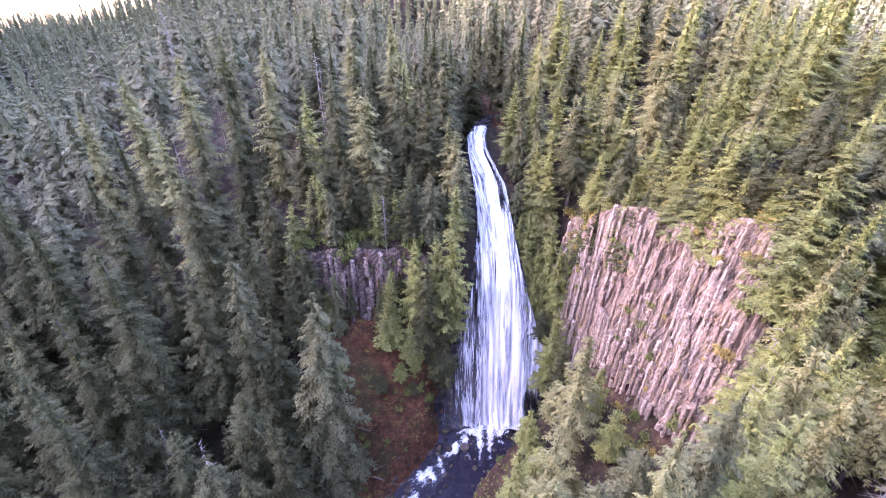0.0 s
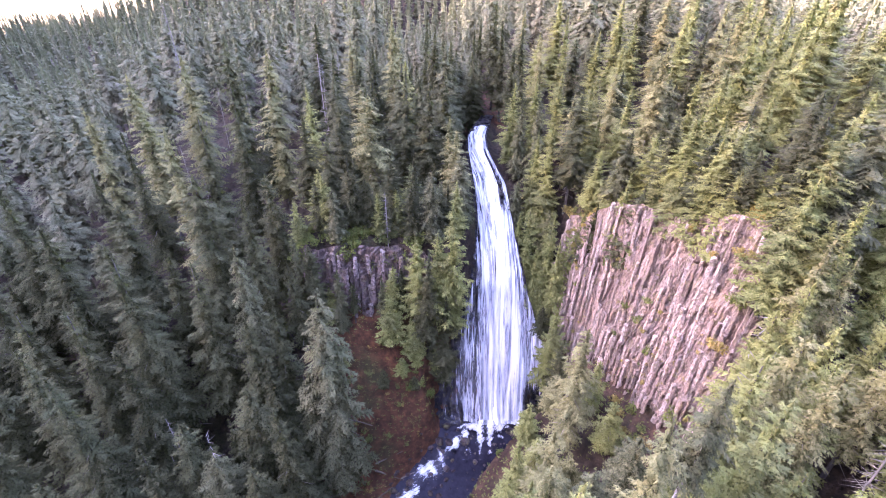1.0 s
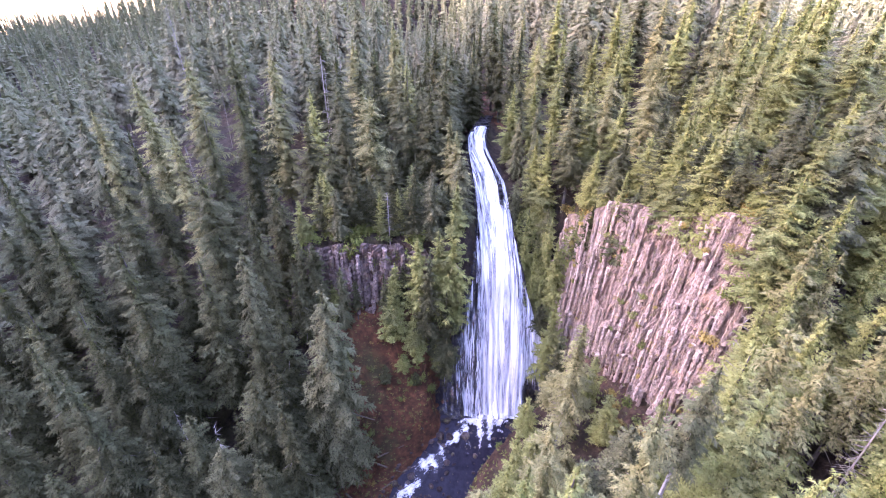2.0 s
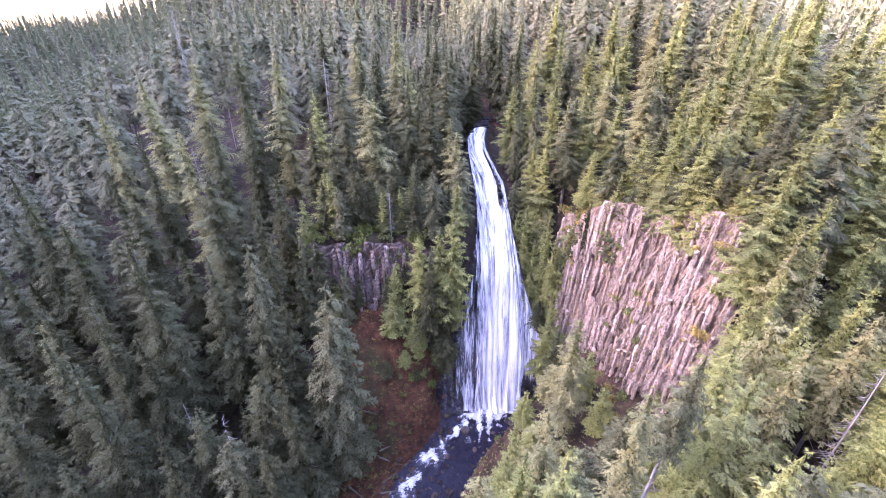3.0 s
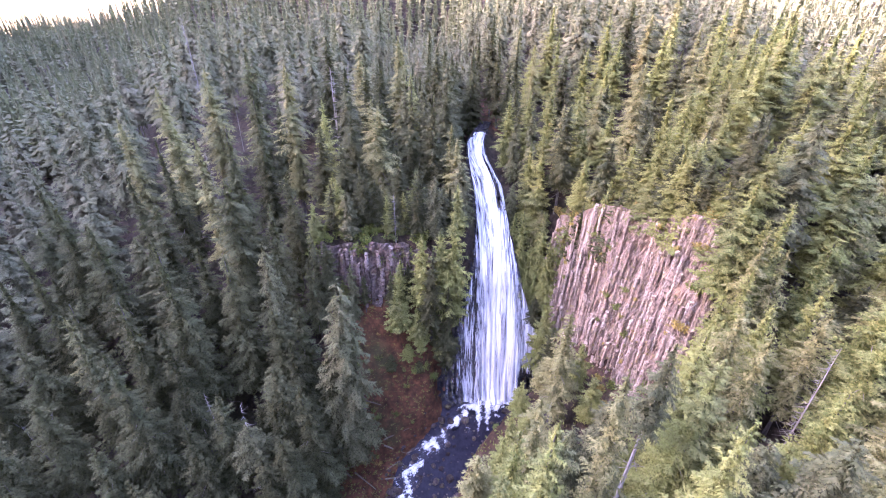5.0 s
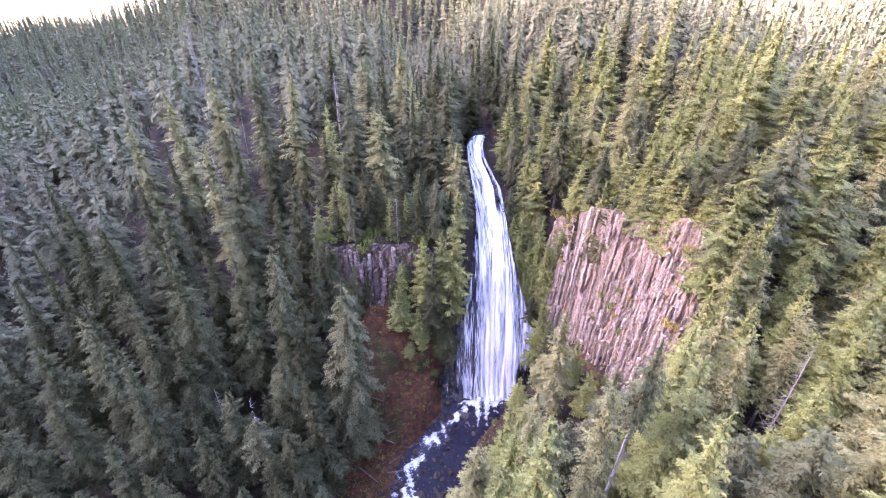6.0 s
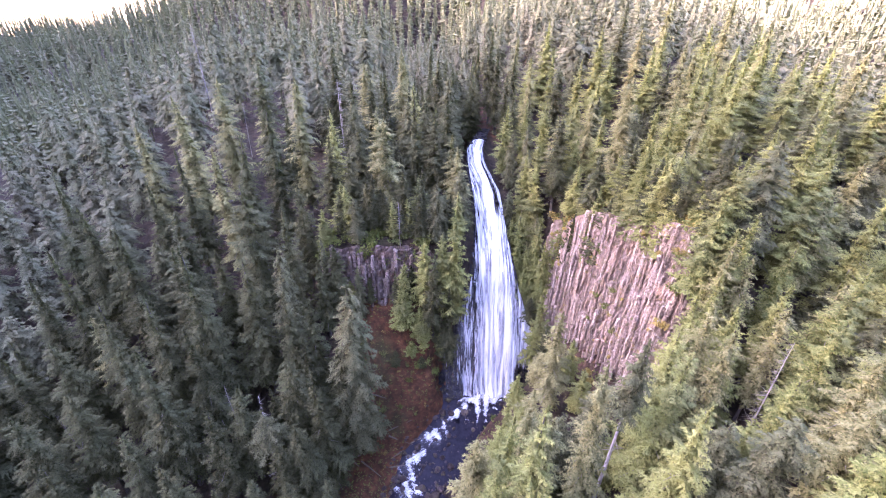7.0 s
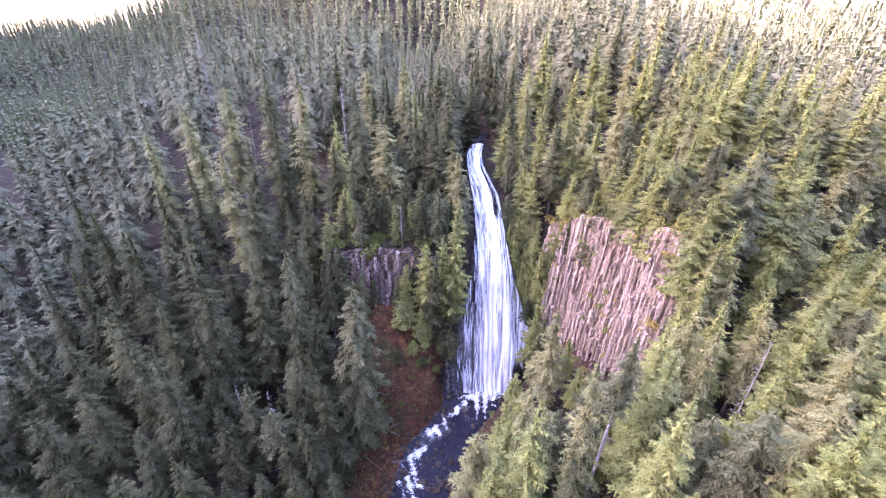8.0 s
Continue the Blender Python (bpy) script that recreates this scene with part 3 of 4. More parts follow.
FRONT_TREES = [("fir", -23.5, 46.5, 38), ("fir", -26.0, 45.0, 36), ("young", -21.0, 47.0, 30), ("pale", -9.0, 46.4, 30, 0.7),
    ("fir", -22.5, 30.5, 14), ("fir", -25.0, 26.0, 9), ("fir", -21.0, 23.0, 3), ("fir", -26.5, 20.0, 6), ("fir", -29.5, 24.5, 10), ("young", -22.5, 17.5, 0), ("fir", -29.0, 30.0, 15), ("fir", -28.1, 31.0, 22.5, 1.1), ("fir", -26.6, 38.0, 31.0, 1.1), ("fir", -22.6, 29.0, 20.5), ("fir", -20.9, 34.5, 22.6), ("fir", -25.0, 25.0, 14.0), ("fir", -36.5, 28.0, 19.5), ("fir", -29.5, 36.0, 30.0)]
for _ in range(46):                                   # small trees crowding the rim of the big cliff
    f, o = pick.uniform(0.0, 1.0), pick.uniform(4.4, 7.4)
    x = CLIFF_A[0] + (CLIFF_C[0] - CLIFF_A[0]) * f + o * 0.9
    y = CLIFF_A[1] + (CLIFF_C[1] - CLIFF_A[1]) * f + o * 0.42
    plant(pick.choice(("pale", "young", "pale", "fir")), x, y, float(land(x, y)) + pick.uniform(5, 12))
for _ in range(16):                                   # young growth between the low cliff and the fall
    x, y = pick.uniform(-9.5, 2.5), pick.uniform(43.5, 48.0)
    if x < float(bed_x(y)) - float(bed_half(y)) - 1.0:
        plant(pick.choice(("pale", "young", "young")), x, y, float(land(x, y)) + pick.uniform(5, 11))
for _ in range(9):                                    # the worn end of the big cliff
    f, o = pick.uniform(1.02, 1.16), pick.uniform(-4.0, 4.0)
    x = CLIFF_A[0] + (CLIFF_C[0] - CLIFF_A[0]) * f + o * 0.9
    y = CLIFF_A[1] + (CLIFF_C[1] - CLIFF_A[1]) * f + o * 0.42
    plant(pick.choice(("pale", "young", "grey")), x, y, float(land(x, y)) + pick.uniform(5, 11))
for _ in range(26):                                   # green trees along the rim of the low cliff
    x, y = pick.uniform(-33, 1.5), pick.uniform(50.6, 55.5)
    plant(pick.choice(("pale", "fir", "young", "lichen")), x, y, float(land(x, y)) + pick.uniform(6, 15))
for x, y, top in ((-23.5, 46.8, 37), (-19.0, 46.2, 34), (-16.5, 46.8, 31), (-11.0, 46.5, 33), (-25.5, 47.2, 40)):
    plant("lichen" if x < -18 else "fir", x, y, top, 0.75)
for _ in range(7):                                    # thin dead trunks standing in the wood
    x, y = pick.uniform(-85, -14), pick.uniform(58, 112)
    plant("snag", x, y, float(land(x, y)) + pick.uniform(15, 24), 0.55, 3)
SLOPE_TREES, BENCH_TREES = ([r if len(r) > 4 else (*r, 1.2) for r in rows] for rows in (SLOPE_TREES, BENCH_TREES))
for rows in (FRONT_TREES, RIM_TREES, SCREE_TREES, SLOPE_TREES, BENCH_TREES, SHELF_TREES, SPUR_TREES, STANDING_DEAD):
    for row in rows:
        plant(*row)


def zone(x, y):
    """Kind, height range and spacing of the wood at a place, or None where it is open."""
    d = x - float(bed_x(y))
    if abs(d) < float(bed_half(y)) + (1.4 if y > 87 else 2.8 if y > 56 else 2.4 if y > 50 else 3.0):
        return None
    side = float(cliff_side(x, y))
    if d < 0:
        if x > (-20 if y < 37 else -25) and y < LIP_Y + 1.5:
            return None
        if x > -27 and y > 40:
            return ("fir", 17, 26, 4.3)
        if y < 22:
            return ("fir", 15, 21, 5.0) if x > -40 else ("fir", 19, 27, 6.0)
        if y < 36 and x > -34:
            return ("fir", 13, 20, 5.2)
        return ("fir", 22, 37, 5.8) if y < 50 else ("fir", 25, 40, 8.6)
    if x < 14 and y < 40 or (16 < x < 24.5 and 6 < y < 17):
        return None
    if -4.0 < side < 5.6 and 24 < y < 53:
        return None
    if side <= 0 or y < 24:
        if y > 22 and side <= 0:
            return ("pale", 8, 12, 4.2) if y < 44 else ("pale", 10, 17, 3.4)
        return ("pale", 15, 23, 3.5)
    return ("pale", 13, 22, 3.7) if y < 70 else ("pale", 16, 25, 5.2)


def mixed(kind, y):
    # lower firs stay all dark: the deep gorge's shade put into the mix
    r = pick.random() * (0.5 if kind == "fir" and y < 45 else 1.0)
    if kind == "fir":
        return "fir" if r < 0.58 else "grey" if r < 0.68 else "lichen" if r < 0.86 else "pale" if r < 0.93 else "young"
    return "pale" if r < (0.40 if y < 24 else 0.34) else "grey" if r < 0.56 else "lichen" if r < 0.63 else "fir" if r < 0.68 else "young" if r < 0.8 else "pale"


cells = {}


def free_spot(x, y, gap):
    c = (int(x // 6), int(y // 6))
    for i in (-1, 0, 1):
        for j in (-1, 0, 1):
            for px, py in cells.get((c[0] + i, c[1] + j), ()):
                if (px - x) ** 2 + (py - y) ** 2 < gap * gap:
                    return False
    return True


def claim(x, y):
    cells.setdefault((int(x // 6), int(y // 6)), []).append((x, y))


for x, y, _ in planted:
    claim(x, y)
spots = []
for _ in range(36000):
    x, y = pick.uniform(-150, 100), pick.uniform(-5, 175)
    z = zone(x, y)
    if z is None or y < (5 if x < 12 else -4) or abs(x) > 34 + (y + 14) * 1.6 or not free_spot(x, y, z[3]):
        continue
    claim(x, y)
    spots.append((math.hypot(x, y + 6) + (40 if x < 0 and y < 13 else 0), x, y, z))
spots.sort()
NEAR = 280
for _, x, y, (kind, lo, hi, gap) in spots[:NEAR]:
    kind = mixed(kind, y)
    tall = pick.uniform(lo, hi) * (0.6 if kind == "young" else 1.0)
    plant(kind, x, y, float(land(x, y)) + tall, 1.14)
for ob in UNUSED:
    for o in (*ob.children_recursive, ob):
        bpy.data.objects.remove(o)


def woods(name, label, places, crowns, mat):
    """Many trees joined into one mesh; each takes one of the given crowns."""
    vs, fs, tint, base = [], [], [], 0
    for x, y, tall, wide in places:
        cp, cf = crowns[pick.randrange(len(crowns))]
        a = pick.uniform(0, 6.28)
        c, s = math.cos(a), math.sin(a)
        v = cp * (wide, wide, tall / 30.0)
        v = np.stack([v[:, 0] * c - v[:, 1] * s, v[:, 0] * s + v[:, 1] * c, v[:, 2]], -1) + spot(x, y, land(x, y))
        vs.append(v)
        fs.append(cf + base)
        base += len(cp)
        # the low left slope's shade is put into colour as halved tints
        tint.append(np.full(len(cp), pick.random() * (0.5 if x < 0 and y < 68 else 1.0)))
    ob = link_mesh(name, np.concatenate(vs), np.concatenate(fs), mat)
    ob.data.attributes.new("tree_tint_and_shade", "FLOAT", "POINT").data.foreach_set("value", np.concatenate(tint).astype(np.float32))
    return tagged(ob, label, "woods", kind="stuff")


def stem(crown, width=0.3):
    """Adds a plain stem to a crown."""
    pts, tris = crown
    k = len(pts)
    add = [(width * math.cos(a), width * math.sin(a), -1.0) for a in (0, 2.1, 4.2)] + [(0, 0, 27.0)]
    return np.concatenate([pts, add]), np.concatenate([tris, [(k, k + 1, k + 3), (k + 1, k + 2, k + 3), (k + 2, k, k + 3)]])


MID = [stem(conifer_crown(np.random.RandomState(200 + k), 30, 3.9 + 0.2 * k, 0.08 + 0.04 * k, 40, 5, 4, 0.6, 0.55, 0.6 + 0.05 * k, 0.08 * k, (18, 6, 0.5))) for k in range(6)]
FARC = [stem(conifer_crown(np.random.RandomState(300 + k), 30, 4.4, 0.08, 14, 4, 1, 0.55, 0.45, 0.7, 0.1, (7, 4, 0.6))) for k in range(4)]
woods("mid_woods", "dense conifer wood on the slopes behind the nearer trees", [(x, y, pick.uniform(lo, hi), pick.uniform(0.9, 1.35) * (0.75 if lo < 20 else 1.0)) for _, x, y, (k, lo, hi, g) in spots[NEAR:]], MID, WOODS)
far = []
for _ in range(46000):
    x, y = pick.uniform(-520, 500), pick.uniform(90, 460)
    if abs(x) > 40 + 1.2 * y or (-150 < x < 100 and y < 175) or not free_spot(x, y, 6.0) or (clearing(x, y) and pick.random() < 0.72):
        continue
    claim(x, y)
    far.append((x, y, pick.uniform(20, 34), pick.uniform(0.75, 1.15)))
far = far[:4000]
woods("far_woods", "far conifer wood on hazy hillsides, partly sunlit", far, FARC, FAR_WOODS)


# ---- the waterfall ----
def fall_sheet(name, y0, y1, spread, lift, mat, parent, seed, across=60, down=150, shift=0.0, edge=0.6, full=0.75, fade=0.27):
    """A sheet of falling water laid over the bed from y1 (top) down to y0."""
    v = np.linspace(0, 1, down)
    u = np.linspace(-1, 1, across)
    U, V = np.meshgrid(u, v)
    Y = y1 + (y0 + 0.7 * wobble(U * 5, U * 0, 2.0, seed + 8) * V ** 6 - y1) * V
    half = bed_half(Y) * spread * (1 + 0.06 * V + 0.03 * wobble(V * 12, V * 0 + U, 4.0, seed + 6))
    X = bed_x(Y) + shift + U * half + wobble(U * 3, V * 9, 3.0, seed) * 0.15
    slope = np.hypot(1.0, np.gradient(bed_z(Y), axis=0) / np.gradient(Y, axis=0))
    steep = 1 - 1 / slope
    relief = np.abs(wobble(U * half * 1.0, V * 7, 2.2, seed + 1)) * 0.55 + wobble(U * half * 2.2, V * 16, 1.6, seed + 2) * 0.25
    bulge = (1 - U ** 2) * 0.7
    push = (lift + relief + bulge) * (0.25 + 0.75 * step(83.0, 72.0, Y))
    ob = link_mesh(name, spots_of(X, Y - push * steep, bed_z(Y) + push * (1 - steep * 0.6)), grid_faces(across, down), mat, parent, True)
    run = np.cumsum(np.concatenate([np.zeros((1, across)), np.hypot(np.diff(Y, axis=0), np.diff(bed_z(Y), axis=0))]), axis=0)
    uvs = np.stack([(U * half) + seed * 7, run], -1).reshape(-1, 2)
    layer = ob.data.uv_layers.new(name="UVMap")
    loops = np.empty(len(ob.data.loops), np.int32)
    ob.data.loops.foreach_get("vertex_index", loops)
    layer.data.foreach_set("uv", uvs[loops].astype(np.float32).ravel())
    thin_foot = 0.22 * V ** 5 * np.clip(np.abs(U - 0.05) * 1.5 - 0.35, 0, 1)
    thick = -thin_foot + full * (1 - fade * np.clip((np.abs(U - 0.1) - edge) / (1.05 - edge), 0, 1)) + 0.16 * wobble(U * half, V * 9, 4.0, seed + 3) + 0.10 * wobble(U * half * 2.5, V * 5, 3.0, seed + 5)
    thick = thick + 0.07 * step(49.0, 56.0, Y) - 0.55 * np.exp(-((U - 0.58) / 0.20) ** 2) * step(45.8, 44.2, Y) - 0.13 * step(-0.25, -0.75, U) * step(50.0, 46.0, Y) - 0.6 * np.exp(-((U - 0.5) / 0.22) ** 2) * step(58.0, 62.0, Y) * step(74.0, 70.5, Y)
    ob.data.attributes.new("thick", "FLOAT", "POINT").data.foreach_set("value", thick.ravel().astype(np.float32))
    return ob


waterfall = tagged(new("waterfall"), "tall white waterfall fanning out over dark wet rock", "waterfall")
waterfall.location = (0, 0, 0)
wet = tagged(new("wet_rock_face"), "black wet rock face behind the falling water", "rock face", kind="structure")
U, V = np.meshgrid(np.linspace(-1, 1, 60), np.linspace(0, 1, 150))
Y = 90.0 + (41.8 - 90.0) * V
X = bed_x(Y) + U * (bed_half(Y) + 0.45)
bulge = 0.5 * np.abs(wobble(X, Y, 3.0, 15)) + 0.35 * wobble(X * 1.5, Y * 1.5, 1.7, 16)
link_mesh("rock_skin", spots_of(X, Y - 0.7 * bulge, bed_z(Y) + 0.1 + 0.15 * bulge), grid_faces(60, 150), WET_ROCK, wet, False)
fall_sheet("veil", 42.3, 82.6, 0.97, 0.75, VEIL, waterfall, 21, 120, 170, edge=0.75, full=0.68, fade=0.22)
fall_sheet("main_stream", 42.0, 82.6, 0.8, 1.1, VEIL, waterfall, 31, 100, 170, 0.3, 0.25, 0.92, 0.9)


def ribbon(name, line, y0, y1, half, lift, mat, parent, seed, across=14, down=90, full=0.8, dying=0.0, heap=0.0):
    """White water lying on the bed along a line x(y)."""
    U, V = np.meshgrid(np.linspace(-1, 1, across), np.linspace(0, 1, down))
    Y = y1 + (y0 - y1) * V
    w = half * (1 + 0.5 * wobble(V * 12, V * 0, 2.0, seed))
    X = line(Y) + U * w + 0.5 * wobble(V * 20, V * 0, 5.0, seed + 4)
    Z = np.maximum(bed_z(Y), land(X, Y) * 0 + bed_z(Y)) + lift + 0.22 * wobble(X, Y, 1.6, seed + 1) + 0.12 * (1 - U * U) + heap * np.exp(-((Y - 41.3) / 1.1) ** 2) * (1 - 0.7 * U * U) * (1 + 0.5 * wobble(X, Y, 1.4, seed + 3))
    ob = link_mesh(name, spots_of(X, Y, Z), grid_faces(across, down), mat, parent, True)
    uvs = np.stack([U * w + seed, (y1 - Y) * 3.0], -1).reshape(-1, 2)
    layer = ob.data.uv_layers.new(name="UVMap")
    loops = np.empty(len(ob.data.loops), np.int32)
    ob.data.loops.foreach_get("vertex_index", loops)
    layer.data.foreach_set("uv", uvs[loops].astype(np.float32).ravel())
    thick = full * (1 - np.clip((np.abs(U) - 0.25) / 0.75, 0, 1)) * (1 - dying * V) + 0.34 * wobble(X, Y, 2.4, seed + 2)
    ob.data.attributes.new("thick", "FLOAT", "POINT").data.foreach_set("value", thick.ravel().astype(np.float32))
    return ob


stream = tagged(new("stream"), "dark mountain stream with white rapids over boulders", "stream", kind="structure")
U, V = np.meshgrid(np.linspace(-1, 1, 30), np.linspace(0, 1, 80))
Y = 43.5 + (12 - 43.5) * V
X = bed_x(Y) + U * (bed_half(Y) + 0.6)
link_mesh("water_surface", spots_of(X, Y, bed_z(Y) + 0.22 + 0.06 * wobble(X, Y, 2.0, 61)), grid_faces(30, 80), POOL, stream, True, "dark clear water")
rapid = table([(10, -8), (20, -8.5), (28, -6.6), (32, -7.4), (35, -4.8), (38, 0.6), (41, 5.6), (44, 10.8)])
ribbon("rapids", rapid, 14, 43.2, 3.8, 0.42, FOAM, stream, 71, 40, 180, full=0.60)
ribbon("churned_foam", table([(36, 6.0), (40, 9.0), (44, 12.0)]), 37.6, 43.0, 6.0, 0.6, FOAM, stream, 77, 60, 70, 1.0, 0.75, 1.3)


# ---- rocks ----
def rock_shape(rng, flat=0.7, rough=0.28):
    bm = bmesh.new()
    bmesh.ops.create_icosphere(bm, subdivisions=2, radius=1.0)
    cuts = [Vector(rng.normal(size=3)).normalized() for _ in range(7)]
    for v in bm.verts:
        for c in cuts:
            d = v.co.dot(c) - 0.72
            if d > 0:
                v.co -= c * d * 0.9
        v.co += v.co.normalized() * rng.uniform(-rough, rough) * 0.3
        v.co.z *= flat
    me = bpy.data.meshes.new("boulder")
    bm.to_mesh(me)
    bm.free()
    me.materials.append(BOULDER)
    return me


rr = np.random.RandomState(404)
rocks = [rock_shape(rr) for _ in range(6)]
count = 0
while count < 250:
    y = rr.uniform(28, 43)
    x = float(bed_x(y)) + rr.uniform(-1.15, 1.25) * float(bed_half(y))
    if abs(x - float(rapid(y))) < 0.9 and rr.uniform() < 0.8 or (y > 41.5 and abs(x - 10) < 8):
        continue
    size = 0.2 + 0.8 * rr.uniform() ** 4
    b = tagged(new("boulder", rocks[rr.randint(6)]), "dark wet boulder in the stream bed", "rock", "boulders in the stream")
    b.matrix_basis = pose(*spot(x, y, float(bed_z(y)) + 0.12 + 0.32 * size), rr.uniform(-15, 15), rr.uniform(-15, 15), rr.uniform(0, 360)) @ Matrix.Diagonal((size * rr.uniform(0.8, 1.3), size, size, 1))
    count += 1


while count < 330:                                    # stones along the banks
    y = rr.uniform(27, 41)
    side = rr.choice((-1, 1))
    x = float(bed_x(y)) + side * (float(bed_half(y)) + rr.uniform(-0.3, 3.0))
    size = 0.2 + 0.6 * rr.uniform() ** 2
    b = tagged(new("boulder", rocks[rr.randint(6)]), "mossy brown boulder on the stream bank", "rock", "boulders on the bank")
    b.matrix_basis = pose(*spot(x, y, float(land(x, y)) + 0.2 * size), rr.uniform(-15, 15), rr.uniform(-15, 15), rr.uniform(0, 360)) @ Matrix.Diagonal((size * rr.uniform(0.8, 1.3), size, size, 1))
    count += 1


def column_shape(rng, mat):
    """One jointed rock column, ten metres tall, with uneven sides and a broken head."""
    sides, rings = int(rng.randint(5, 7)), 15
    pts, faces = [], []
    angles = np.sort(np.arange(sides) / sides * 6.283 + rng.uniform(-0.25, 0.25, sides))
    for r in range(rings):
        off = rng.uniform(-0.22, 0.22, 2)
        rad = 1.0 + rng.uniform(-0.30, 0.22)
        for a in angles:
            z = 10.0 * r / (rings - 1) + (rng.uniform(-0.9, 0.3) if r == rings - 1 else rng.uniform(-0.3, 0.3) if r else 0)
            pts.append((off[0] + rad * math.cos(a), off[1] + rad * math.sin(a), z))
    for r in range(rings - 1):
        for k in range(sides):
            a, b = r * sides + k, r * sides + (k + 1) % sides
            faces.append((a, b, b + sides, a + sides))
    faces.append(tuple(range((rings - 1) * sides, rings * sides)))
    me = bpy.data.meshes.new("rock_column")
    me.from_pydata(pts, [], faces)
    me.materials.append(mat)
    return me


def column_wall(name, label, points, wide, tiers, lean_along, lean_back, mat, seed, gap=0.0, foot=-2.0, rim=1.6, embed=0.0, batter=0.42):
    """A cliff of leaning columns along a line in plan, between the ground before and behind it."""
    rng = np.random.RandomState(seed)
    wall = tagged(new(name), label, "cliff", kind="structure")
    shapes = [column_shape(rng, mat) for _ in range(7)]
    pts = np.array(points, float)
    run = np.r_[0, np.cumsum(np.hypot(*np.diff(pts, axis=0).T))]
    S, T = np.meshgrid(np.arange(0, run[-1], 0.16), np.linspace(-0.03, 1.0, 130))
    bx, by = np.interp(S, run, pts[:, 0]), np.interp(S, run, pts[:, 1])
    tx, ty = np.interp(S + 0.5, run, pts[:, 0]) - bx, np.interp(S + 0.5, run, pts[:, 1]) - by
    tn = np.maximum(1e-6, np.hypot(tx, ty))
    tx, ty = np.where(tn > 0.1, tx / tn, 0.45), np.where(tn > 0.1, ty / tn, -0.89)
    lowz, highz = land(bx - ty * foot, by + tx * foot) - 3.5, land(bx - ty * rim, by + tx * rim) - 1.2 + 0.7 * wobble(S, S * 0, 6.0, seed + 3)
    tall = highz - lowz
    across = S * 1.5 + 0.5 * np.sin(S * 2.3) + 0.25 * wobble(S, T * tall, 5.0, seed + 5)
    rib = np.abs(across % 1.0 - 0.5)                   # ribs, broken off at their own heights
    block = np.floor(across) * 12.9 + np.floor(T * tall / 2.6 + 7.3 * np.sin(np.floor(across) * 5.1)) * 78.2
    rib = rib + 0.9 * ((np.sin(block) * 43.7) % 1.0)
    depth = foot * 0.55 + (rim - foot) * batter * T + 0.5 * rib + 0.35 * wobble(S, T * tall, 4.0, seed) + 0.16 * wobble(S * 2, T * tall, 1.3, seed + 1)
    shift = lean_along * tall * (T - 0.5)
    link_mesh("rock_face", spots_of(bx - ty * depth + tx * shift, by + tx * depth + ty * shift, lowz + tall * T), grid_faces(S.shape[1], S.shape[0]), mat, wall)
    s = 0.0
    while s < run[-1]:
        x, y = np.interp(s, run, pts[:, 0]), np.interp(s, run, pts[:, 1])
        x2, y2 = np.interp(s + 0.5, run, pts[:, 0]), np.interp(s + 0.5, run, pts[:, 1])
        along = np.array((x2 - x, y2 - y)) / max(1e-6, math.hypot(x2 - x, y2 - y))
        back = np.array((-along[1], along[0]))
        w = wide * rng.uniform(0.7, 1.35)
        low = float(land(*(np.array((x, y)) + back * foot))) - 3.5
        high = float(land(*(np.array((x, y)) + back * rim))) + rng.uniform(-1.8, 0.6) + 0.9 * float(wobble(s, 0.0, 6.0, seed + 3)) - 2.2
        tall = high - low
        cut = low
        for t in range(tiers):
            end = high if t == tiers - 1 else low + tall * (t + 1 + rng.uniform(-0.35, 0.35)) / tiers
            if rng.uniform() >= gap and end - cut > 1.0:
                u = (cut - low) / max(tall, 1)
                c = np.array((x, y)) + back * (embed + foot * 0.62 + (rim - foot) * batter * u + rng.uniform(-0.42, 0.50) - 0.06 * (tiers - t))
                c = c + along * lean_along * (cut - low - tall * 0.5)
                ob = new("rock_column", shapes[rng.randint(7)])
                ob.parent = wall
                dy = along[1] * lean_along + back[1] * lean_back
                up = Vector((along[0] * lean_along + back[0] * lean_back, DEPTH * dy, RISE + TIP * dy)).normalized()
                w2 = w * math.hypot(along[0], DEPTH * along[1])
                q = up.to_track_quat("Z", "Y").to_matrix().to_4x4()
                ob.matrix_basis = Matrix.Translation(spot(c[0], c[1], cut - 0.6)) @ q @ pose(0, 0, 0, 0, 0, rng.uniform(0, 360)) @ Matrix.Diagonal((w2 * 0.58, w2 * 0.58, (end - cut + 0.9) * RISE / 10.0, 1))
            cut = end
        s += w * 0.86
    return wall


column_wall("cliff", "pink and grey cliff of leaning basalt columns with lichen", [(21.2, 53.5), CLIFF_B, (33.2, 25.6)], 0.40, 6, 0.0, 0.03, CLIFF, 501, 0.42, rim=6.3, embed=0.45, batter=0.53)
column_wall("rock_wall", "low cliff of broken grey and rust basalt, darkened for its shade", [(-27.0, 49.0), (-18.0, 48.4), (-9.0, 48.8), (0.5, 48.2)], 0.62, 5, 0.0, 0.03, SHADE_CLIFF, 502, 0.30, -1.8, 2.6, 0.30, 0.34)


